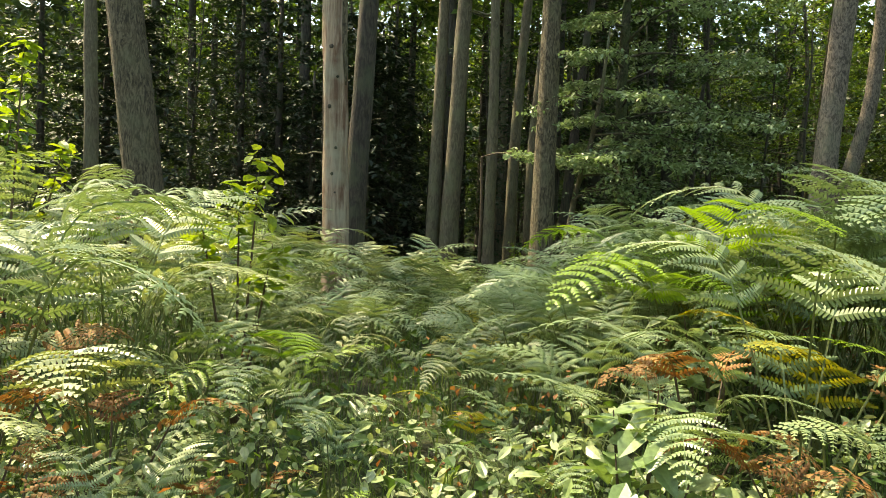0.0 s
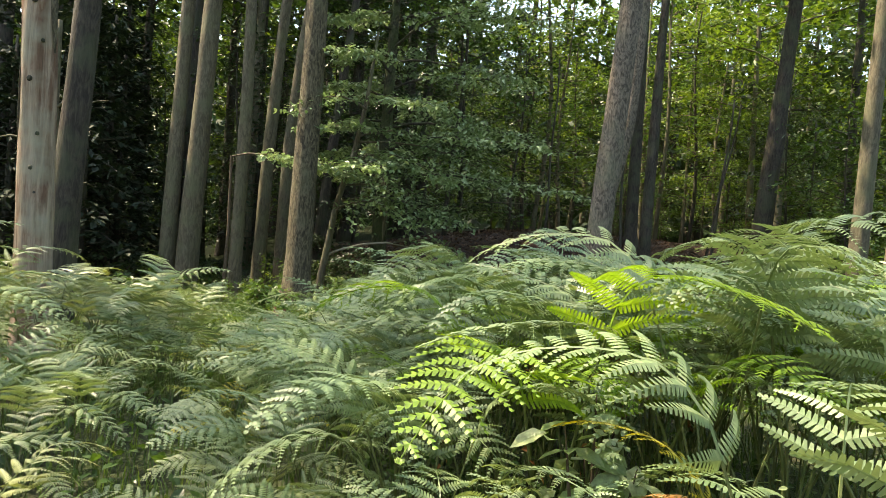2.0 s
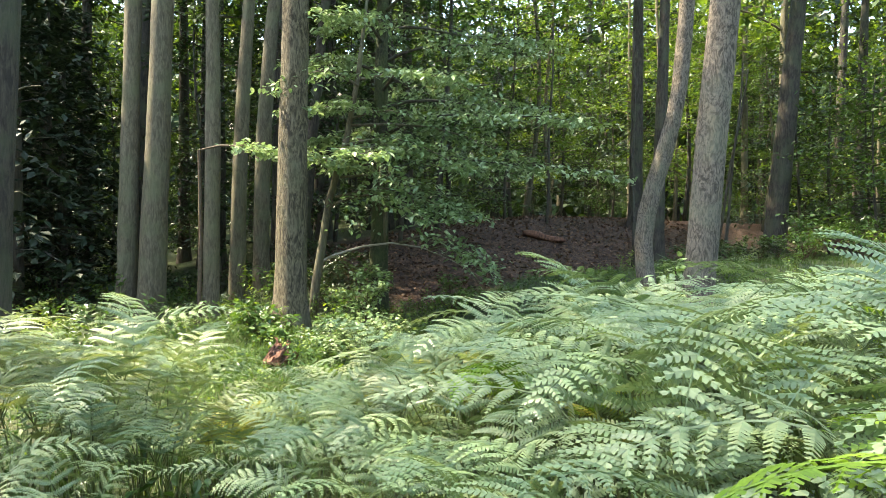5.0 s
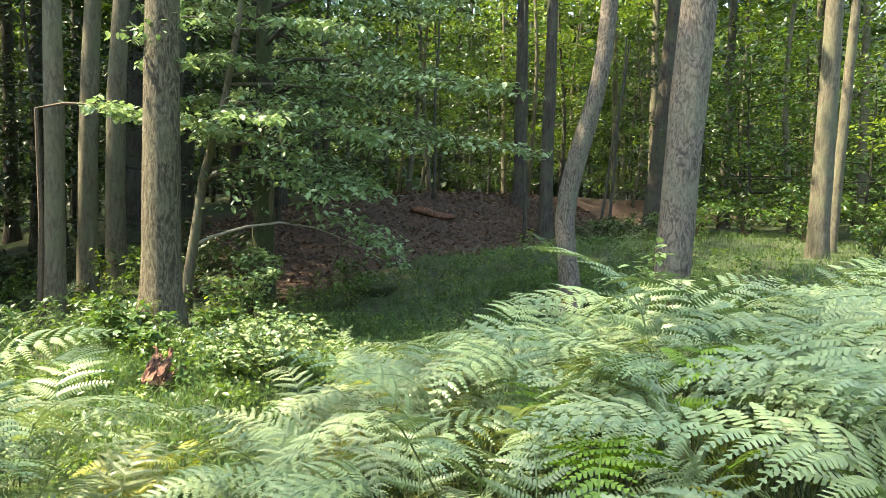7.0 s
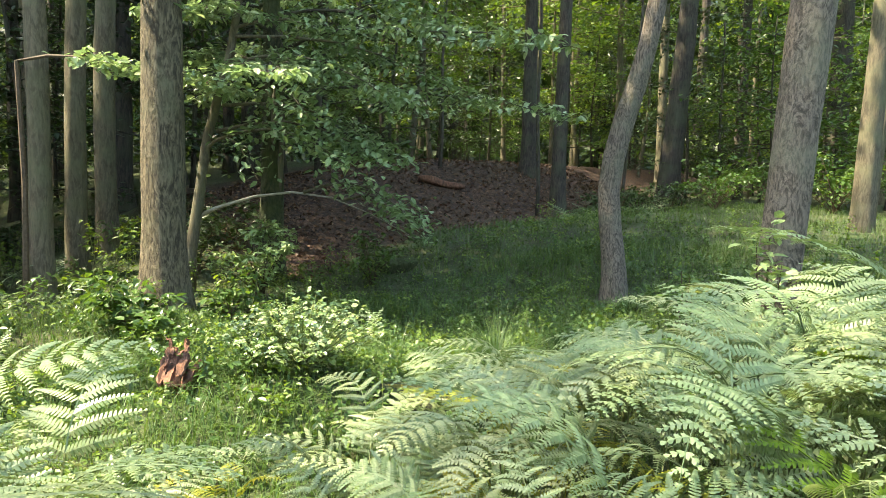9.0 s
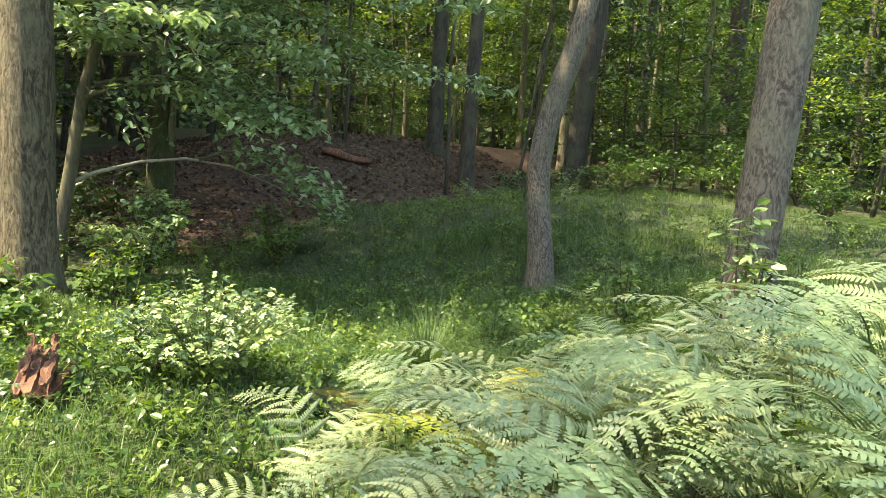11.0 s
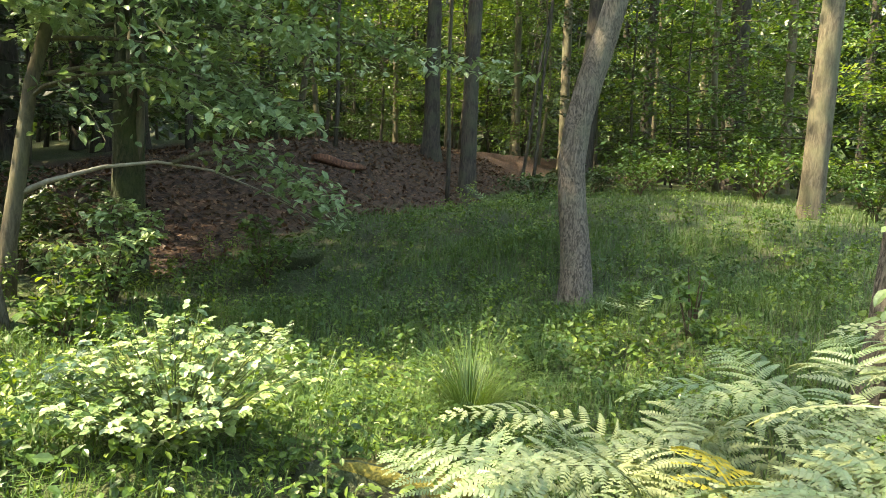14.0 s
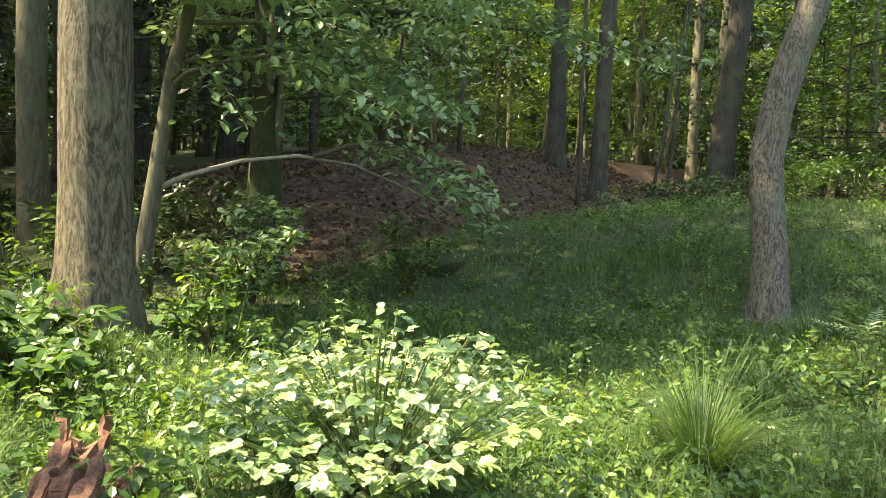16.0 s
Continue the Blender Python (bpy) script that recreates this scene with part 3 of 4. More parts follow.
# ---- the hazel by the big trunk: leaning stem, bare arching branch, overhanging leafy boughs ----
def hazel():
    x, y = 2.42, 14.62
    tree = thing("hazel_tree", (x, y, ground_z(x, y)), "leaning hazel with overhanging leafy boughs beside a thick trunk", "tree")
    g = Geo()
    stem = [(0.0, 0, -0.2), (0.03, 0, 0.5), (0.1, -0.05, 1.0), (0.2, -0.1, 1.8), (0.45, -0.2, 2.8), (0.6, -0.3, 3.8), (0.7, -0.4, 5.0)]
    tube(g, stem, (0.075, 0.07, 0.065, 0.055, 0.05, 0.04, 0.02), 10, 0.1, 4)
    part("trunk", g, BARK_SMOOTH, tree, smooth=True)
    g = Geo()
    tube(g, ((0.08, -0.04, 0.88), (0.3, -0.12, 1.0), (0.7, -0.3, 1.14), (1.1, -0.5, 1.2), (1.5, -0.75, 1.14), (1.9, -1.0, 0.95), (2.3, -1.25, 0.7)), (0.03, 0.022, 0.017, 0.014, 0.01, 0.007, 0.004), 8, 0.1, 2)
    part("branch", g, PALEWOOD, tree, "bare pale arching branch", True)
    gl = Geo()
    for sx, sy, sz, tx, ty, tz, per in ((0.3, -0.15, 1.9, 1.9, -1.4, 1.55, 300), (0.35, -0.2, 2.2, 2.4, -0.9, 1.6, 300), (0.3, -0.15, 1.8, 1.3, -1.7, 1.45, 240), (0.45, -0.2, 2.7, 1.8, -1.8, 2.2, 300), (0.5, -0.25, 3.1, 1.9, -0.7, 2.8, 260),
                                    (0.4, -0.2, 2.5, 0.8, -1.6, 2.0, 150), (0.2, -0.1, 1.7, 0.5, -0.9, 1.35, 60), (1.2, -0.6, 1.2, 2.2, -1.6, 0.85, 170), (1.6, -0.8, 1.1, 2.5, -1.4, 0.6, 150), (0.6, -0.3, 3.6, -0.8, -1.2, 3.2, 180), (0.5, -0.25, 3.0, 3.1, -1.6, 2.3, 280), (0.45, -0.2, 2.6, 1.4, -1.0, 2.4, 240), (0.6, -0.3, 3.7, 2.6, -1.2, 3.3, 260)):
        s, e = Vector((sx, sy, sz)), Vector((tx, ty, tz))
        lp = [s.lerp(e, q) + Vector((0, 0, 0.28 * math.sin(q * math.pi))) for q in (0, 0.2, 0.4, 0.6, 0.8, 1.0)]
        gb = Geo()
        tube(gb, lp, (0.022, 0.018, 0.014, 0.01, 0.007, 0.003), 6, cap=False)
        part("branch", gb, BARK_SMOOTH, tree, smooth=True)
        leaves_on(gl, [tuple(q) for q in lp], int(per * 1.1), 0.16, 0.1, False, 0.2, -0.35)
    part("foliage", gl, HAZEL, tree, "broad hazel leaves, sky sheen in their pale green")


hazel()


def bough(x, y, z, yaw, length, count, leaf, label):
    """A leafy low branch that grows out of a trunk."""
    b = thing("low_branch", (x, y, ground_z(x, y)), label, "branch")
    gl, gb = Geo(), Geo()
    lp = limb_points((0, 0, z), yaw, 0.15, length, 0.25, 7)
    tube(gb, [(0, 0, -0.1), (0.03, 0, z * 0.5), (0, 0, z)] + lp[1:], (0.035, 0.03, 0.025, 0.02, 0.016, 0.012, 0.009, 0.006, 0.003), 6, cap=False)
    for k in range(2, 7):
        for sgn in (-1, 1):
            tp = limb_points(lp[k], yaw + sgn * 0.9, 0.05, length * 0.3, 0.2, 4)
            gt = Geo()
            tube(gt, tp, (0.008, 0.006, 0.004, 0.002), 4, cap=False)
            part("twig", gt, STALK_BROWN, b)
            leaves_on(gl, tp, count // 10, 0.12, 0.1, False, 0.0)
    part("branch", gb, STALK_BROWN, b)
    part("foliage", gl, leaf, b)


bough(0.75, 14.9, 2.6, -0.5, 1.9, 800, HAZEL, "slim sapling with one spreading pale leafy branch")


# ---- mossy tree and shrubs of the hollow ----
def mossy_tree():
    """Low tiers of flat leafy sprays on a trunk green with moss."""
    x, y = 3.5, 14.75
    tree = thing("mossy_tree", (x, y, ground_z(x, y)), "mossy trunk with wide low tiers of leafy branches", "tree")
    g = Geo()
    pts = [(0.015 * q + 0.02 * math.sin(q), 0.01 * q, q) for q in np.linspace(-0.2, 8.5, 26)]
    tube(g, pts, [0.165 * (1 - 0.095 * max(p[2], 0)) + 0.06 * math.exp(-max(p[2], 0) / 0.3) for p in pts], 18, 0.2, 5)
    part("trunk", g, BARK_MOSS, tree, smooth=True)
    for a, z0, z1 in ((-1.2, 1.2, 2.3), (-1.9, 1.7, 2.5)):
        t = Geo()
        tube(t, [(0.02 * q + math.cos(a) * 0.15, math.sin(a) * 0.15, q) for q in np.linspace(z0, z1, 7)], (0.008, 0.03, 0.036, 0.03, 0.034, 0.024, 0.006), 6, 0.5, a)
        part("bark_strip", t, BARK_SMOOTH, tree, "strip of bare greyish wood", True)
    gl, gu = Geo(), Geo()
    for k in range(34):
        z0 = 2.35 + 5.2 * (k / 33) ** 1.15
        yaw = k * 2.4 - 0.5
        away = 0.5 + 0.5 * math.cos(yaw + 0.55)
        L = (1.2 + 2.3 * away) * (1 - 0.25 * k / 33) * rng.uniform(0.8, 1.1)
        lp = limb_points((0.015 * z0, 0.01 * z0, z0), yaw, rng.uniform(0.14, 0.3), L, 0.26, 8)
        gb = Geo()
        tube(gb, lp, [0.03 - 0.0037 * i for i in range(8)], 5, cap=False)
        for i in range(2, 8):
            for sgn in (-1, 1):
                tp = limb_points(lp[i], yaw + sgn * rng.uniform(0.6, 1.1), 0.02, L * rng.uniform(0.2, 0.36) * (1.15 - i / 12), 0.18, 4)
                tube(gb, tp, (0.007, 0.005, 0.004, 0.002), 3, cap=False)
                leaves_on(gl if k < 24 else gu, tp, 30, 0.07, 0.1, False, 0.0, -0.35)
        part("branch", gb, BARK_DARK, tree, smooth=True)
    part("foliage", gl, HAZEL, tree, "layered sprays of leaves, sky sheen in their pale green")
    part("foliage", gu, LEAF_LIGHT, tree, "upper sprays of green leaves")


mossy_tree()


def shrub(x, y, wide, tall, count, leaf, size, label, stems=9, seed=0, name="shrub", simple=False):
    s = thing(name, (x, y, ground_z(x, y)), label, "shrub")
    gl = Geo()
    for k in range(stems):
        a = k * 2.4 + seed
        r = wide * (0.25 + 0.75 * ((k * 0.618 + seed) % 1))
        h = tall * (1 - 0.5 * (r / wide) ** 2) * rng.uniform(0.8, 1.05)
        lp = [(math.cos(a) * r * q ** 1.4, math.sin(a) * r * q ** 1.4, -0.05 + (h + 0.05) * (q - 0.18 * q * q) / 0.82) for q in (0, 0.25, 0.5, 0.75, 0.9, 1)]
        gb = Geo()
        tube(gb, lp, (0.009, 0.008, 0.006, 0.005, 0.004, 0.002), 5, cap=False)
        part("stem", gb, STALK_BROWN, s)
        leaves_on(gl, lp, count // stems, 0.1 * max(wide, 0.5), size, simple, 0.2)
    part("foliage", gl, leaf, s)
    return s


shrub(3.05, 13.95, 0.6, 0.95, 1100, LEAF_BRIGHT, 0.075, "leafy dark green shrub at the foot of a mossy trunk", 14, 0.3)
shrub(4.5, 13.9, 0.55, 0.75, 380, LEAF, 0.075, "loose green shrub at the edge of the hollow", 10, 1.3)
shrub(1.25, 12.5, 0.55, 0.45, 420, LEAF, 0.09, "low leafy undergrowth round the roots of a trunk", 12, 2.3)
shrub(2.3, 12.9, 0.4, 0.38, 240, LEAF, 0.08, "low leafy undergrowth round the roots of a trunk", 9, 0.7)
shrub(2.75, 15.4, 0.7, 0.8, 420, LEAF_SHADED, 0.09, "leafy shrub coloured dark for the shade behind the hazel", 11, 0.9)
shrub(3.6, 16.2, 0.8, 0.7, 420, LEAF_SHADED, 0.09, "leafy shrub coloured dark for the shade on the bank", 11, 1.9)
shrub(12.6, 16.2, 0.9, 0.7, 420, LEAF, 0.09, "low green shrub along the bank", 11, 3.4)
shrub(14.0, 15.2, 0.9, 0.8, 420, LEAF, 0.09, "low green shrub along the bank", 11, 5.1)
shrub(12.0, 10.4, 0.5, 0.7, 330, LEAF, 0.09, "round dark green bush at the foot of a trunk", 10, 4.3)


edge = shrub(13.0, 14.6, 0.95, 1.0, 620, LEAF, 0.09, "low green bush along the far edge of the grass", 13, 1.2, "bush", True)
tagged(edge, group="bushes round the grass")
edge_dark = shrub(11.3, 15.7, 0.9, 0.75, 560, LEAF_SHADED, 0.09, "low dark bush along the far edge of the grass", 12, 2.6, "bush", True)
tagged(edge_dark, group="bushes round the grass")
for k, (x, y) in enumerate(((14.4, 12.9), (15.2, 11.4), (15.7, 9.6), (15.3, 7.9), (14.9, 6.1), (13.4, 4.8), (16.3, 12.4), (18.0, 11.5), (17.6, 8.8), (12.4, 15.3), (14.3, 14.2), (15.6, 13.4), (13.7, 15.9), (16.4, 10.6), (0.2, 17.6), (-1.2, 16.6), (3.1, 17.2), (-0.5, 18.6), (0.9, 19.1), (1.9, 18.7), (-2.1, 18.1), (0.4, 20.2))):
    set_copy(edge_dark if k in (7, 8, 9, 12) or k > 13 else edge, (x, y, ground_z(x, y)), 83 * k, rng.uniform(0.75, 1.35))


def bramble():
    """The bush by the path, its sunlight in the leaf colour: canes with three-fold toothed leaves."""
    x, y = 1.88, 10.34
    s = thing("bramble_bush", (x, y, ground_z(x, y)), "bramble bush with broad toothed leaves, sunlight put into their pale green", "bush")
    for k in range(90):
        a = k * 2.4
        r = 0.54 * math.sqrt((k + 0.5) / 90)
        h = (0.54 - 0.8 * r * r) * rng.uniform(0.75, 1.08)
        lp = [(math.cos(a) * r * q ** 1.3, math.sin(a) * r * q ** 1.3, -0.05 + (h + 0.05) * q) for q in (0, 0.3, 0.6, 0.85, 1)]
        g = Geo()
        tube(g, lp, (0.004, 0.0035, 0.003, 0.0025, 0.0015), 4, cap=False)
        cane = part("cane", g, STALK, s)
        gl = Geo()
        for q in (0.06, 0.13, 0.2, 0.28, 0.36, 0.44, 0.52, 0.6, 0.67, 0.74, 0.81, 0.88, 0.94, 1.0):
            i = min(int(q * 4), 3)
            c = np.array(lp[i]) + (np.array(lp[i + 1]) - np.array(lp[i])) * (q * 4 - i if q < 1 else 1)
            yaw = a + rng.uniform(-1.9, 1.9)
            for d in (-0.95, 0.0, 0.95):
                size = rng.uniform(0.02, 0.045) * (1.15 if d == 0 else 0.85) * (1.75 if k in (3, 11, 27) and q > 0.8 else 1)
                m = turns(np.array([yaw + d]), np.array([rng.normal(-0.05, 0.3)]), np.array([rng.normal(0, 0.3)])) * size
                gl.stamp(LEAF_V * np.array([1, 1.4, 1.3]), LEAF_F, m, (c + np.array([math.cos(yaw), math.sin(yaw), 0]) * 0.045)[None, :])
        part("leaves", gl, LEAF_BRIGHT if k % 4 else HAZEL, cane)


bramble()


# ---- saplings among the ferns ----
def sapling(x, y, tall, count, size, leaf, label, bare=0.45, lean=0.1, seed=0):
    s = thing("sapling", (x, y, ground_z(x, y)), label, "sapling")
    for k in range(5):
        a = seed + k * 1.9
        h = tall * (1 - 0.1 * k)
        lp = [(math.cos(a) * lean * h * q * (0.4 + 0.35 * k), math.sin(a) * lean * h * q * (0.4 + 0.35 * k), -0.05 + h * q) for q in (0, 0.3, 0.55, 0.75, 0.9, 1)]
        g = Geo()
        tube(g, lp, (0.012, 0.01, 0.008, 0.006, 0.004, 0.002), 6, cap=False)
        stem = part("stem", g, STALK_BROWN, s)
        gl = Geo()
        leaves_on(gl, lp, count // 5, 0.045, size, False, bare)
        part("leaves", gl, leaf, stem)


sapling(-1.12, 4.0, 1.6, 230, 0.1, YOUNG, "young beech sapling with bright yellow-green leaves", 0.6, 0.16)
sapling(-2.75, 4.5, 2.15, 260, 0.1, YOUNG, "tall leafy sapling with bright green leaves", 0.35, 0.16, 1.1)
sapling(-3.4, 5.3, 2.3, 260, 0.1, LEAF, "tall leafy sapling in half shade", 0.3, 0.18, 2.1)
sapling(3.95, 8.28, 1.2, 230, 0.08, LEAF_BRIGHT, "leafy shoots growing against a trunk", 0.25, 0.1, 0.6)
sapling(0.62, 2.2, 0.8, 90, 0.12, LEAF_BRIGHT, "broad-leaved seedling at the edge of the ferns", 0.4, 0.2, 0.2)
sapling(1.3, 3.45, 0.95, 90, 0.12, LEAF_BRIGHT, "broad-leaved seedling under the ferns", 0.4, 0.2, 1.2)
sapling(5.6, 10.0, 0.6, 70, 0.08, LEAF, "low leafy shoots in the grass", 0.3, 0.2, 2.2)


# ---- bracken ----
def frond(stem, blade, base_yaw, stipe, length, width, rise, droop, lean):
    """One bracken frond: a bare stipe, then a blade of paired combed pinnae that arches over."""
    d = np.array([math.cos(base_yaw), math.sin(base_yaw), 0.0])
    z = np.array([0, 0, 1.0])
    p, ang = np.zeros(3), radians(90) - lean
    line = [p - z * 0.06]
    for k in range(6):
        line.append(p.copy())
        p = p + (d * math.cos(ang) + z * math.sin(ang)) * stipe / 6
        ang -= 0.04
    start, n = len(line), 12
    gaps = np.array([1.25 - 0.06 * k for k in range(n)])
    gaps = gaps / gaps.sum() * length
    swing, frames, side0 = rng.uniform(-0.25, 0.25), [], np.cross(z, d)
    for k in range(n + 1):
        q = k / n
        a = rise + droop * q ** 1.3
        a = ang + (a - ang) * min(1, q * 3.5)
        h = d * math.cos(swing * q) + side0 * math.sin(swing * q)
        t = h * math.cos(a) + z * math.sin(a)
        frames.append((p.copy(), t, -h * math.sin(a) + z * math.cos(a), np.cross(z, h)))
        line.append(p.copy())
        if k < n:
            p = p + t * gaps[k]
    tube(stem, line[:start + 1], [0.0058 - 0.0002 * k for k in range(start + 1)], 4, cap=False)
    tube(blade, line[start:], [0.0042 - 0.00024 * k for k in range(len(line) - start)], 3, cap=False)
    tilt = rng.uniform(-0.3, 0.3)
    v, f = [], []
    for k in range(n + 1):
        q0 = k / n
        c, t, up, across = frames[k]
        across = across * math.cos(tilt) + up * math.sin(tilt)
        up = np.cross(t, across)
        L = width * ((1 - q0) ** 0.9 * min(1, 0.85 + q0 * 1.5) + 0.04) * rng.uniform(0.9, 1.08)
        for sgn in (-1, 1):
            fore = 0.34 + 0.35 * q0 + rng.uniform(-0.1, 0.1)
            ax = across * sgn * math.cos(fore) + t * math.sin(fore)
            bx = t * math.cos(fore) - across * sgn * math.sin(fore)
            sag, twist = rng.uniform(0.0, 0.3), rng.uniform(-0.3, 0.3)
            bx = bx * math.cos(twist) + up * math.sin(twist)
            m = max(3, int(L / 0.0155))
            q = (np.arange(m) + 0.5) / m

            def spine(w):
                return c + ax * (L * w)[:, None] + up * (0.07 * L * np.sin(w * 3.1) - sag * L * w * w)[:, None]
            rib = len(v)
            o = spine(np.array([0.0, 0.5, 1.0]))
            for e in o:
                v.extend((e - bx * 0.0016, e + bx * 0.0016))
            f.extend(((rib, rib + 1, rib + 3, rib + 2), (rib + 2, rib + 3, rib + 5, rib + 4)))
            w = L / m * 0.46
            ll = (0.088 * L + 0.0045) * (1 - q ** 1.5) ** 0.8 * (0.75 + 0.25 * np.minimum(1, q * 5)) + 0.0035
            o = spine(q)
            for e in (-1, 1):
                out = (bx * e + ax * 0.32)[None, :] * ll[:, None] - up[None, :] * (ll * 0.25)[:, None]
                quad = np.stack([o - ax * w, o + ax * w, o + ax * w * 0.75 + out, o - ax * w * 0.35 + out * 0.96], 1)
                b = len(v)
                v.extend(quad.reshape(-1, 3))
                order = (0, 1, 2, 3) if e * sgn > 0 else (3, 2, 1, 0)
                f.extend(tuple(b + 4 * i + r for r in order) for i in range(m))
    blade.add(v, f)


def bracken(material, label, fronds, tall=1.0, droop=-0.35, seed=0.0, blade=1.0):
    plant = thing("bracken_fern", (0, 0, 0), label, "fern", "bracken on the bank")
    for k in range(fronds):
        yaw = seed + k * 6.283 / fronds + rng.uniform(-0.5, 0.5)
        gs, gb = Geo(), Geo()
        stipe = 0.8 * tall * (1 - 0.42 * (k % 2) * rng.uniform(0.3, 1)) * rng.uniform(0.92, 1.08)
        frond(gs, gb, yaw, stipe, 0.7 * blade * rng.uniform(0.85, 1.2), 0.25 * blade * rng.uniform(0.85, 1.15), rng.uniform(-0.1, 0.6), droop + rng.uniform(-0.35, 0.3), rng.uniform(0.08, 0.4))
        stem = part("stem", gs, STALK if material is not FERN_DEAD else STALK_BROWN, plant)
        part("frond", gb, material, stem)
    return plant


ON_BANK = "green bracken with arching feathered fronds on the bank"
green = [bracken(FERN, ON_BANK, 6, 1.22, -0.8, 0.0), bracken(FERN, ON_BANK, 6, 1.3, -0.55, 0.8), bracken(FERN, ON_BANK, 6, 1.15, -0.9, 1.7),
         bracken(FERN_SUNLIT, "bracken with broad feathered fronds, coloured pale for sunlight", 6, 1.22, -0.7, 2.1), bracken(FERN_SUNLIT, "bracken with broad feathered fronds, coloured pale for sunlight", 6, 1.25, -0.6, 3.3),
         bracken(FERN_FRESH, "bright yellow-green young bracken fronds", 4, 1.2, -0.7, 0.5)]
brown = [bracken(FERN_DEAD, "withered rust-brown bracken fronds among green ones", 4, 0.95, -1.3, 0.4, 0.6), bracken(FERN_YELLOW, "yellowing bracken fronds among green ones", 3, 0.8, -0.6, 1.4, 0.85)]
used = set()


def path_gap(x, y):
    """Distance from the trodden line through the bracken."""
    line = ((0, -0.5), (-0.08, 1.0), (-0.06, 2.6), (-0.26, 4.2), (-0.17, 5.5), (-0.15, 6.2), (0.22, 7.1), (0.64, 7.7), (0.77, 8.7))
    best = 9.0
    for (ax, ay), (bx, by) in zip(line, line[1:]):
        ux, uy = bx - ax, by - ay
        q = min(1, max(0, ((x - ax) * ux + (y - ay) * uy) / (ux * ux + uy * uy)))
        best = min(best, math.hypot(x - ax - q * ux, y - ay - q * uy))
    return best


def plant_fern(src, x, y, size, turn):
    place = (x, y, ground_z(x, y))
    if src not in used:
        used.add(src)
        src.matrix_basis = pose(*place, 0, 0, turn)
        src.scale = (size, size, size)
    else:
        set_copy(src, place, turn, size)


def fern_size(x, y):
    s = (0.68 + 0.44 * float(smooth_step(y, 1.2, 3.0)) + 0.06 * float(smooth_step(x, 0.6, 1.6) * smooth_step(y, 3.0, 4.0) * smooth_step(y, 7.0, 6.0))) * (1 - 0.14 * float(smooth_step(y, 5.0, 6.8)))
    s *= 1 - 0.16 * float(smooth_step(y, 6.9, 8.0)) - 0.25 * float(smooth_step(x, 3.0, 4.6) * smooth_step(y, 5.5, 7.5))
    g = path_gap(x, y)
    deep = float(smooth_step(y, 3.4, 4.4))
    s *= 1 - 0.07 * deep * float(smooth_step(y, 6.5, 5.5))
    s *= 1 - 0.18 * float(smooth_step(y, 7.7, 8.3) * smooth_step(x, 0.9, 1.4))
    end = float(smooth_step(y, 6.4, 7.4))
    return s * (0.44 + 0.1 * deep + 0.08 * end + (0.56 - 0.1 * deep - 0.08 * end) * float(smooth_step(g, 0.28, 1.5 + 0.7 * deep - 1.1 * end)))


spots = []
for _ in range(14000):
    x, y = rng.uniform(-5.5, 6.2), rng.uniform(0.7, 9.3)
    if y > 8.3 + 0.16 * min(x, 2.4) - 0.35 * max(x - 2.4, 0) + 0.12 * math.sin(3 * x) or path_gap(x, y) < 0.27 or math.hypot(x - 4.3, y - 8.45) < 0.3 or math.hypot(x - 0.6, y - 2.05) < 0.42 or math.hypot(x - 1.2, y - 3.25) < 0.45:
        continue
    if x > 0.5 + y * 0.75 + 1.0 or x < -1.2 - y * 0.55 or (y > 8.3 and x < 0.2):
        continue
    near = -0.5 < x < 3.4 and y > 3.4
    if all((x - a) ** 2 + (y - b) ** 2 > (0.075 if near and y > 7 else 0.09 if near else 0.12 if y < 2.8 and abs(x) < 1.7 else 0.2 if path_gap(x, y) < 2.2 else 0.55) for a, b in spots):
        spots.append((x, y))
    if len(spots) >= 292:
        break
spots += [(-0.35, 7.5), (-0.15, 7.8), (-0.45, 8.0), (0.02, 8.2), (-0.7, 7.7), (-0.3, 8.45), (-0.95, 8.1), (-0.65, 8.4), (1.5, 8.7), (1.95, 8.8), (1.2, 8.35), (2.35, 8.75)]
for k, (x, y) in enumerate(spots):
    dice = rng.uniform()
    dry = 0.44 if (y < 3.4 and x < 1.7) else 0.05
    # sun-coloured bracken goes left of the start and past y 7.3
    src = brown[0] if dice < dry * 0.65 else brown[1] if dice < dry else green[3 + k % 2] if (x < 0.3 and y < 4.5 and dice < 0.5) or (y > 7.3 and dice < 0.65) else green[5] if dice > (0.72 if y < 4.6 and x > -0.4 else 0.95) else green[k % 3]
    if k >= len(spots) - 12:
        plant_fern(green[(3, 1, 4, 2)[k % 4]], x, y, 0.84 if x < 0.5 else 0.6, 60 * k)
        continue
    plant_fern(src, x, y, fern_size(x, y) * rng.uniform(0.88, 1.08), rng.uniform(0, 360))


for k, (x, y, size) in enumerate(((0.28, 7.95, 0.5), (0.42, 8.2, 0.55), (0.2, 8.25, 0.5), (0.5, 8.55, 0.42), (0.72, 8.85, 0.4), (0.92, 9.05, 0.38), (0.6, 9.05, 0.4), (1.9, 8.05, 0.92))):
    plant_fern(brown[1], x, y, size, 95 * k)


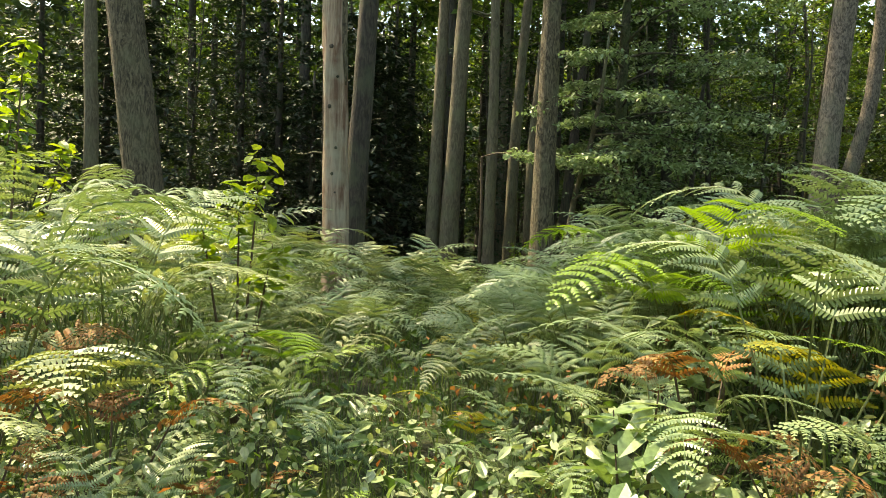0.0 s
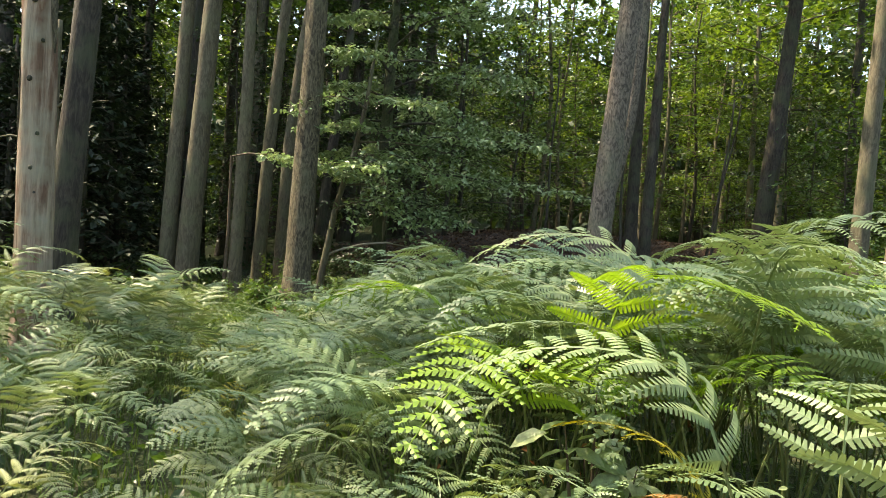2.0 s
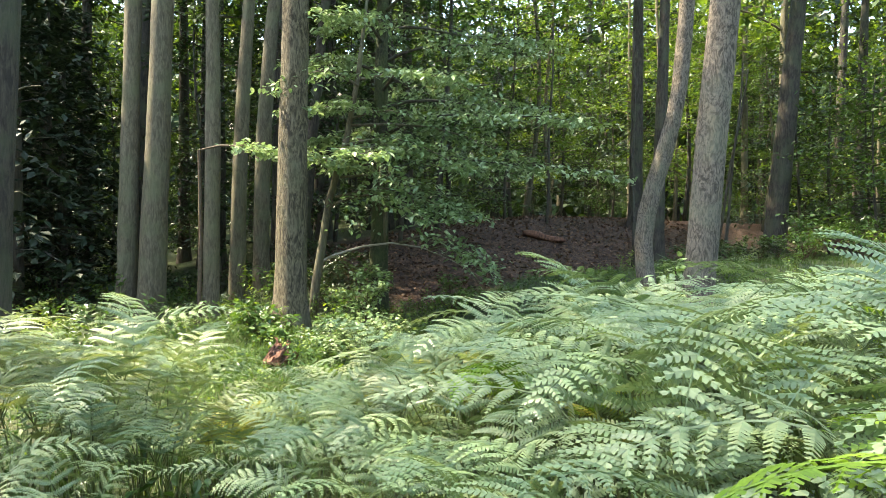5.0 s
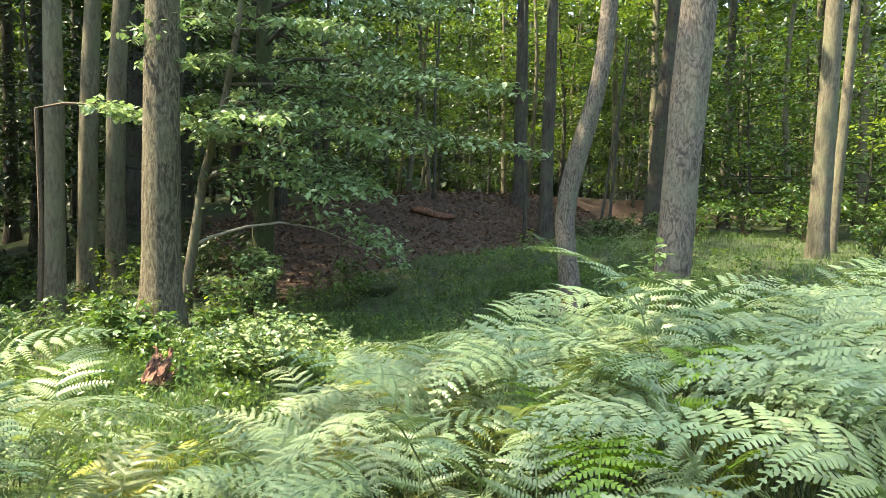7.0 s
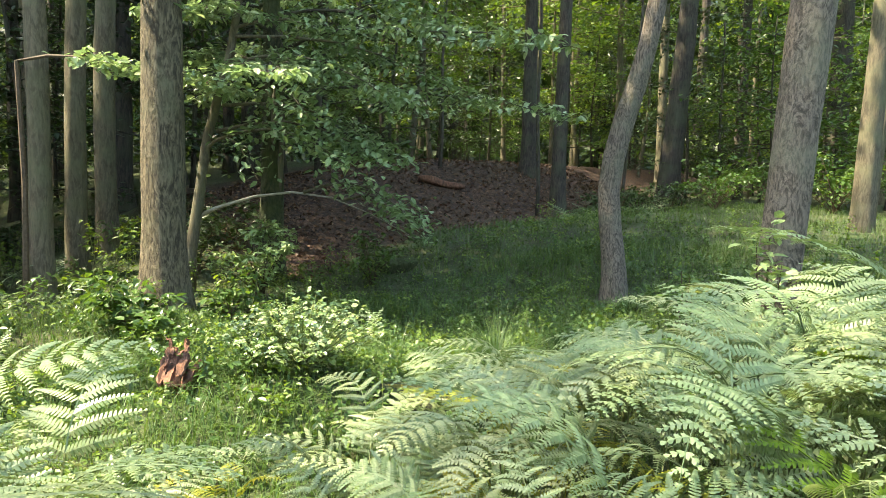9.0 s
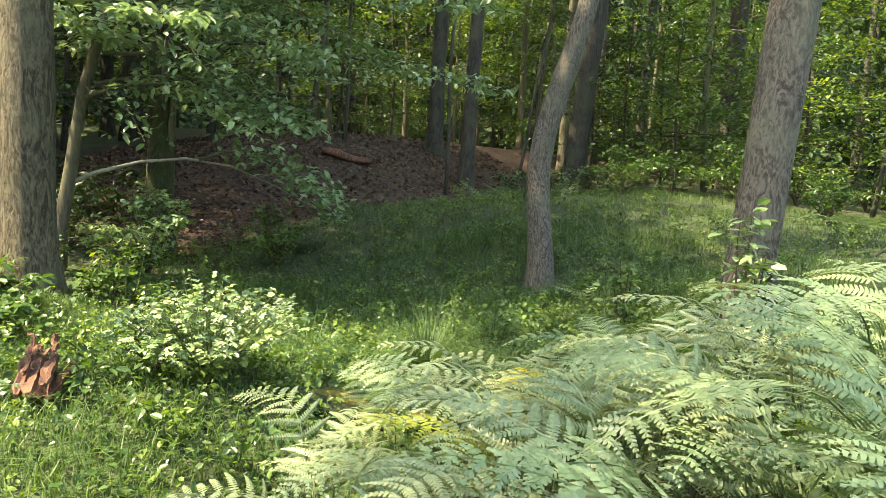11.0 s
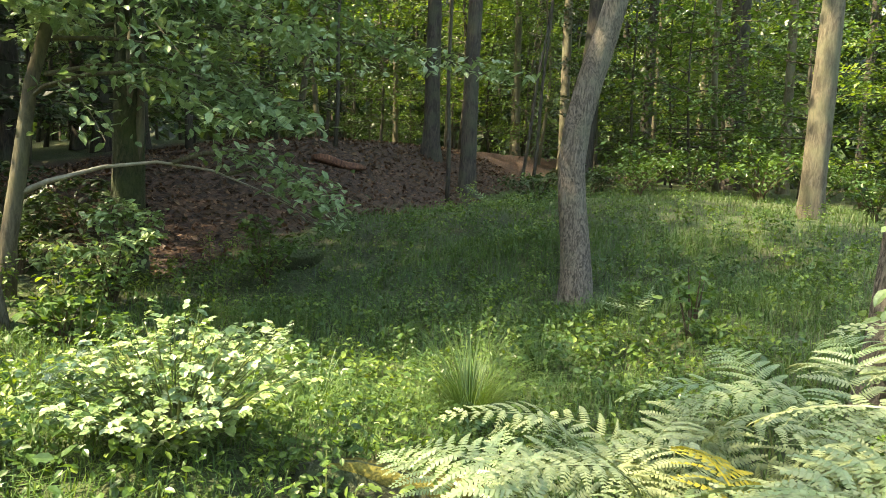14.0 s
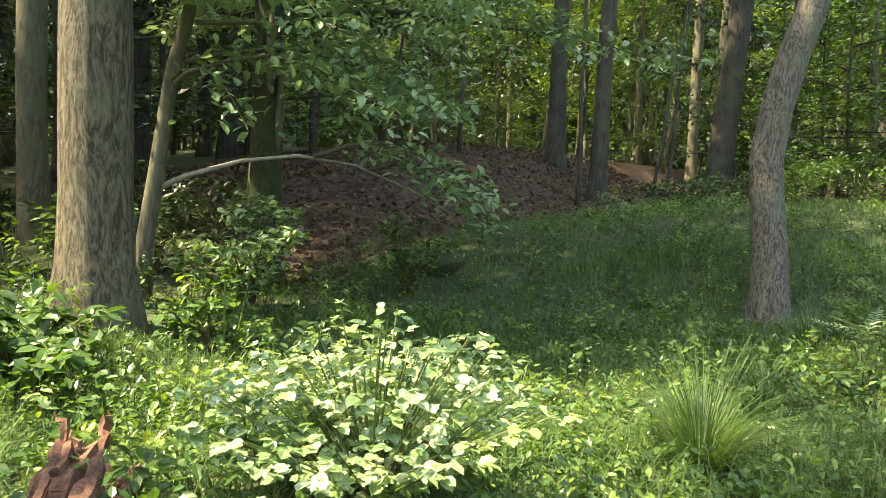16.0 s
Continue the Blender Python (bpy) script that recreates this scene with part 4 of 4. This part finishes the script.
# ---- grass and herbs of the hollow ----
def blades(geo, x, y, z, tall, wide, bend):
    k = len(x)
    yaw = rng.uniform(0, 2 * np.pi, k)
    d = np.stack([np.cos(yaw), np.sin(yaw), 0 * yaw], -1)
    s = np.stack([-np.sin(yaw), np.cos(yaw), 0 * yaw], -1)
    p = np.stack([x, y, z - 0.02], -1)
    up = np.array([0, 0, 1.0])
    t, w, b = tall[:, None], wide[:, None], bend[:, None]
    mid = p + up * t * 0.6 + d * t * b * 0.3
    tip = p + up * t * (1 - 0.35 * b) + d * t * b
    v = np.stack([p - s * w, p + s * w, mid + s * w * 0.8, tip, mid - s * w * 0.8], 1).reshape(-1, 3)
    base = geo.n + np.arange(k) * 5
    geo.v.append(v)
    geo.n += 5 * k
    for f in ((0, 1, 2, 4), (4, 2, 3)):
        geo.f.extend(zip(*[(base + i).tolist() for i in f]))


def grass_field():
    k = 150000
    x, y = rng.uniform(-3.5, 15.5, k), rng.uniform(7.8, 18, k)
    close = rng.uniform(0, 1, k) < 0.5
    x, y = np.where(close, rng.uniform(-0.5, 8.5, k), x), np.where(close, rng.uniform(8.7, 13.5, k), y)
    u = mound_line(x, y) + 0.5 * wave(x * 1.4, y * 1.4)
    dense = 0.55 + 0.45 * np.sin(x * 2.3 + np.sin(y * 3)) * np.sin(y * 2.7 + 1)
    keep = (u < -0.25 * smooth_step(x, 5.0, 7.0)) & (rng.uniform(0, 1, k) < 0.35 + 0.65 * dense) & ((y > 8.7) | (x > 4.5)) & (np.hypot(x - 1.9, y - 13.5) > 0.35) & (np.hypot(x - 6.4, y - 11.5) > 0.25)
    x, y = x[keep], y[keep]
    k = len(x)
    g = Geo()
    blades(g, x, y, height(x, y), rng.uniform(0.05, 0.25, k) * (0.55 + 0.5 * np.sin(x * 1.1 + y) ** 2), rng.uniform(0.0018, 0.004, k), rng.uniform(0.3, 1.25, k))
    tagged(new("grass", g.mesh("grass", GRASS)), "soft woodland grass covering the hollow", "grass", kind="stuff")


grass_field()


def bank_undergrowth():
    """Grass and small leaves under the bracken."""
    k = 16000
    x, y = rng.uniform(-4.5, 5, k), rng.uniform(0.3, 9, k)
    g = Geo()
    blades(g, x, y, height(x, y), rng.uniform(0.1, 0.42, k), rng.uniform(0.002, 0.005, k), rng.uniform(0.2, 1.0, k))
    tagged(new("bank_grass", g.mesh("bank_grass", GRASS)), "thin grass under the bracken", "grass", kind="stuff")
    k = 9000
    x, y = rng.uniform(-4.5, 5, k), rng.uniform(0.5, 8.6, k)
    g = Geo()
    strew(g, np.stack([x, y, height(x, y) + rng.uniform(0.04, 0.5, k) ** 1.2], -1), rng.uniform(0.04, 0.09, k), 0.4, False)
    tagged(new("ground_leaves", g.mesh("ground_leaves", LEAF)), "small green leaves of plants under the bracken", "undergrowth", kind="stuff")
    k = 5200
    x, y = rng.uniform(-2.2, 2.2, k), rng.uniform(0.7, 3.6, k)
    z = height(x, y) + rng.uniform(0.05, 0.75, k) * (0.55 + 0.45 * wave(x * 2, y * 2))
    g = Geo()
    strew(g, np.stack([x, y, z], -1), rng.uniform(0.03, 0.075, k), 0.5, False)
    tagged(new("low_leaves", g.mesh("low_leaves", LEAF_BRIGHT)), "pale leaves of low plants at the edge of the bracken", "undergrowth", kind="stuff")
    k = 2200
    x, y = rng.uniform(-2.2, 2.0, k), rng.uniform(0.7, 3.8, k)
    keep = np.sin(x * 3.1 + 1) * np.sin(y * 2.7) > 0.15
    x, y = x[keep], y[keep]
    g = Geo()
    strew(g, np.stack([x, y, height(x, y) + rng.uniform(0.1, 0.7, len(x))], -1), rng.uniform(0.02, 0.042, len(x)), 0.7, True)
    tagged(new("dry_leaves", g.mesh("dry_leaves", FERN_DEAD)), "shrivelled rust-brown scraps of dead bracken", "undergrowth", kind="stuff")


bank_undergrowth()


def herb_carpet():
    """Small leafy weeds in uneven patches all over the hollow."""
    for name, leaf, k, size, label in (("low_herbs", LEAF_LIGHT, 15000, 0.04, "patches of small green weeds covering the hollow"), ("shade_herbs", LEAF, 12000, 0.05, "patches of dark green broad-leaved weeds in the hollow")):
        x, y = rng.uniform(-1.5, 9.5, k), rng.uniform(8.9, 15.0, k)
        close = rng.uniform(0, 1, k) < 0.45
        x, y = np.where(close, rng.uniform(0.2, 5.5, k), x), np.where(close, rng.uniform(9.2, 12.2, k), y)
        lump = wave(x * 2.1 + size * 90, y * 2.3)
        keep = (lump > rng.uniform(-0.5, 0.35, k)) & (mound_line(x, y) < 0.1) & (np.hypot(x - 0.77, y - 8.6) > 0.8)
        x, y, lump = x[keep], y[keep], lump[keep]
        z = height(x, y) + 0.02 + rng.uniform(0, 1, len(x)) * np.clip(0.1 + 0.24 * lump, 0.06, 0.34)
        g = Geo()
        strew(g, np.stack([x, y, z], -1), size * rng.uniform(0.6, 1.4, len(x)), 0.4, False)
        tagged(new(name, g.mesh(name, leaf)), label, "undergrowth", kind="stuff")


herb_carpet()


def fallen_leaves():
    k = 24000
    x, y = rng.uniform(1.5, 16, k), rng.uniform(14, 23, k)
    u = mound_line(x, y) + 0.5 * wave(x * 1.4, y * 1.4)
    keep = (u > -0.3) & (u < 5) & (x > 3.4 + 0.5 * wave(x, y))
    x, y = x[keep], y[keep]
    g = Geo()
    strew(g, np.stack([x, y, height(x, y) + 0.012], -1), rng.uniform(0.05, 0.11, len(x)), 0.5, True, 0.0)
    tagged(new("leaf_litter", g.mesh("leaf_litter", LITTER)), "reddish-brown fallen leaves on the bank", "leaf litter", kind="stuff")


fallen_leaves()


def tussock(x, y, tall, count, label):
    t = thing("grass_tussock", (x, y, ground_z(x, y)), label, "grass", "grass tussocks")
    g = Geo()
    for k in range(count):
        a, r = rng.uniform(0, 6.283), 0.09 * math.sqrt(rng.uniform())
        L, out = tall * rng.uniform(0.5, 1.15), rng.uniform(0.3, 1.35)
        p0 = np.array([math.cos(a) * r, math.sin(a) * r, -0.02])
        d, s = np.array([math.cos(a), math.sin(a), 0]), np.array([-math.sin(a), math.cos(a), 0])
        v, f = [], []
        for i in range(6):
            q = i / 5
            c = p0 + d * L * out * q ** 1.6 * 0.8 + np.array([0, 0, 1]) * L * (q - 0.55 * out * q * q)
            w = 0.003 * (1 - q * 0.92)
            v.extend((c - s * w, c + s * w))
            if i:
                f.append((2 * i - 2, 2 * i - 1, 2 * i + 1, 2 * i))
        g.add(v, f)
    tagged(part("grass_blade", g, GRASS, t), kind="stuff")


tussock(3.55, 10.3, 0.75, 520, "large arching tussock of long green grass")
tussock(2.95, 10.9, 0.5, 180, "small tussock of long green grass")
tussock(4.6, 10.6, 0.5, 180, "small tussock of long green grass")
tussock(6.0, 11.0, 0.42, 130, "small tussock of grass at the foot of a trunk")
tussock(1.0, 11.6, 0.42, 160, "small tussock of long green grass")


def herb(leaf, tall, n, size, label, seed):
    s = thing("woodland_herb", (0, 0, 0), label, "herb", "herbs of the hollow")
    for k in range(3):
        a = seed + k * 2.1
        h = tall * rng.uniform(0.75, 1.1)
        lp = [(math.cos(a) * 0.09 * (0.4 + q), math.sin(a) * 0.09 * (0.4 + q), -0.03 + h * q) for q in (0, 0.33, 0.66, 1)]
        g = Geo()
        tube(g, lp, (0.004, 0.0035, 0.003, 0.002), 4, cap=False)
        stem = part("stem", g, STALK, s)
        gl = Geo()
        leaves_on(gl, lp, n, 0.03, size, False, 0.15)
        part("leaves", gl, leaf, stem)
    return s


herbs = [herb(LEAF, 0.3, 26, 0.05, "small leafy woodland herb in the grass", 0.1), herb(LEAF_LIGHT, 0.4, 28, 0.045, "upright leafy herb in the grass", 1.1), herb(LEAF_LIGHT, 0.26, 22, 0.055, "pale green leafy herb in the grass", 2.2)]
spots = []
for _ in range(5000):
    x, y = rng.uniform(-1.5, 10), rng.uniform(8.9, 15.2)
    if mound_line(x, y) > 0 or math.hypot(x - 0.77, y - 8.6) < 0.9 or math.hypot(x - 1.9, y - 13.5) < 0.5 or math.hypot(x - 6.36, y - 11.5) < 0.4 or rng.uniform() < 0.06 * (x - 3):
        continue
    if all((x - a) ** 2 + (y - b) ** 2 > 0.07 for a, b in spots):
        spots.append((x, y))
    if len(spots) >= 285:
        break
for k, (x, y) in enumerate(spots):
    plant_fern(herbs[k % 3], x, y, rng.uniform(0.6, 1.1), rng.uniform(0, 360))
spots = []
for _ in range(4000):
    x, y = rng.uniform(-3.6, 2.8), rng.uniform(12.6, 19)
    if all((x - a) ** 2 + (y - b) ** 2 > 0.16 for a, b in spots) and math.hypot(x - 1.83, y - 13.5) > 0.6 and math.hypot(x - 1.7, y - 12.9) > 0.4:
        spots.append((x, y))
    if len(spots) >= 70:
        break
for k, (x, y) in enumerate(spots):
    plant_fern(herbs[k % 3], x, y, rng.uniform(1.1, 2.0), rng.uniform(0, 360))
small_fern = bracken(FERN, "small green fern growing in the grass", 4, 0.15, -0.2, 0.3)
small_fern.name = "small_fern"
tagged(small_fern, group="ferns in the grass")
for k, (x, y, s) in enumerate(((3.0, 11.6, 0.62), (3.4, 11.9, 0.5), (0.5, 14.2, 0.6), (0.1, 13.6, 0.75), (0.9, 13.9, 0.7), (-0.9, 13.4, 0.8), (-1.6, 14.6, 0.85), (0.4, 15.0, 0.8), (1.1, 15.6, 0.7), (-0.7, 15.2, 0.8), (-2.2, 13.6, 0.8), (2.6, 15.8, 0.6), (0.2, 16.6, 0.8), (-0.4, 14.4, 0.7), (5.9, 10.6, 0.45), (0.2, 12.3, 0.5), (9.6, 15.4, 0.6), (10.6, 15.7, 0.7), (11.8, 15.2, 0.7), (13.0, 15.9, 0.8), (14.2, 15.6, 0.8))):
    plant_fern(small_fern, x, y, s, 50 * k)


# ---- dead wood ----
def rotten_wood():
    x, y = 1.02, 10.38
    z = ground_z(x, y) + 0.07
    s = thing("rotten_log", (x, y, z), "splintered rotten red-brown wood lying in the grass", "dead wood")
    for k, (ax, ay, az, bx, by, bz, r) in enumerate(((0, 0, 0.06, 0.27, 0.62, 0.1, 0.06), (-0.05, 0.05, 0.05, 0.2, 0.66, 0.14, 0.038), (0.05, -0.02, 0.1, 0.24, 0.42, 0.15, 0.034), (0.08, 0.0, 0.04, 0.36, 0.5, 0.05, 0.045),
                                                  (0.2, 0.5, 0.1, 0.15, 0.62, 0.22, 0.013), (0.27, 0.55, 0.1, 0.31, 0.68, 0.18, 0.015), (0.02, 0.2, 0.1, 0.1, 0.34, 0.17, 0.014), (0.1, 0.1, -0.03, 0.2, 0.5, -0.02, 0.09))):
        g = Geo()
        a, b = Vector((ax, ay, az)), Vector((bx, by, bz))
        n = 14
        pts = [a.lerp(b, q) + Vector((0.022 * noise.noise(Vector((q * 5, k, 1))), 0, 0.03 * noise.noise(Vector((q * 5, k, 7))))) for q in np.linspace(0, 1, n)]
        radii = [r * (0.75 + 0.6 * noise.noise(Vector((q * 6, k * 2.7, 0)))) * (1 if 0.08 < q < 0.85 else 0.45) for q in np.linspace(0, 1, n)]
        radii[-1] = r * 0.12
        tube(g, pts, radii, 9, 1.1, k * 3.3)
        part("splinter", g, ROTTEN, s)


rotten_wood()


def log(name, a, b, r, material, label, moss=False):
    a, b = Vector(a), Vector(b)
    t = thing(name, tuple(a), label, "dead wood")
    g = Geo()
    pts = [(b - a) * q + Vector((0, 0, 0.02 * math.sin(q * 8))) for q in np.linspace(0, 1, 9)]
    tube(g, pts, [r * (1.05 - 0.25 * q) * (0.45 if q in (0.0, 1.0) else 0.85 if q in (0.125, 0.875) else 1) for q in np.linspace(0, 1, 9)], 14, 0.7, a.x)
    part("wood", g, material, t, smooth=True)
    if moss:
        m = Geo()
        tube(m, [p + Vector((0, 0, r * 0.35)) for p in pts[1:-1]], [r * 0.78 * q for q in (0.5, 0.9, 1.0, 0.8, 1.0, 0.85, 0.4)], 12, 0.9, 9)
        part("moss", m, MOSS, t, "yellow-green moss cushion", True)


log("mossy_log", (2.2, 10.0, ground_z(2.2, 10.0) + 0.03), (3.0, 9.5, ground_z(3.0, 9.5) + 0.03), 0.075, BARK_MOSS, "short rotten log with a yellow-green moss top in the grass", True)
log("root_plate", (4.75, 14.35, ground_z(4.75, 14.35) + 0.1), (5.35, 14.1, ground_z(5.35, 14.1) + 0.1), 0.09, BARK_MOSS, "dark rotting root in the hollow")
log("fallen_log", (8.4, 18.6, ground_z(8.4, 18.6) + 0.08), (9.4, 18.3, ground_z(9.4, 18.3) + 0.1), 0.1, ROTTEN, "pinkish broken wood on the leafy bank")


def curved_stick():
    x, y = 9.0, 8.75
    t = thing("curved_stick", (x, y, ground_z(x, y)), "brown arched stick standing out of the grass", "stick")
    g = Geo()
    tube(g, ((-0.35, 0.1, 0.02), (-0.2, 0.05, 0.1), (0.0, 0, 0.13), (0.1, 0, 0.3), (0.3, -0.1, 0.36), (0.5, -0.25, 0.28)), (0.012, 0.016, 0.016, 0.015, 0.013, 0.007), 7)
    part("wood", g, BARK_DARK, t, smooth=True)


curved_stick()


def broken_stem():
    x, y = 4.02, 8.2
    t = thing("broken_stem", (x, y, ground_z(x, y)), "broken brown stem with peeling bark beside a trunk", "dead wood")
    g = Geo()
    tube(g, [(0.05 * z, -0.02 * z, z) for z in (-0.1, 0.15, 0.35, 0.55, 0.72, 0.85)], (0.05, 0.046, 0.042, 0.044, 0.036, 0.012), 10, 0.7, 3)
    part("wood", g, BARK_PINE, t, smooth=True)


broken_stem()


def thin_stem(x, y, tall, lean):
    t = thing("thin_sapling", (x, y, ground_z(x, y)), "thin bare pole of a sapling on the leafy bank", "sapling", "thin saplings")
    g = Geo()
    tube(g, [(lean * z + 0.03 * math.sin(z * 2), 0, z) for z in np.linspace(-0.1, tall, 9)], [0.045 - 0.003 * k for k in range(9)], 8)
    part("stem", g, BARK_DARK, t, smooth=True)


for x, y, h, l in ((10.7, 17.4, 5.5, -0.02), (13.9, 17.8, 5.0, 0.1), (14.1, 18.3, 5.0, 0.2), (16.6, 16.9, 4.5, -0.03), (9.6, 19.5, 5, 0.02)):
    thin_stem(x, y, h, l)
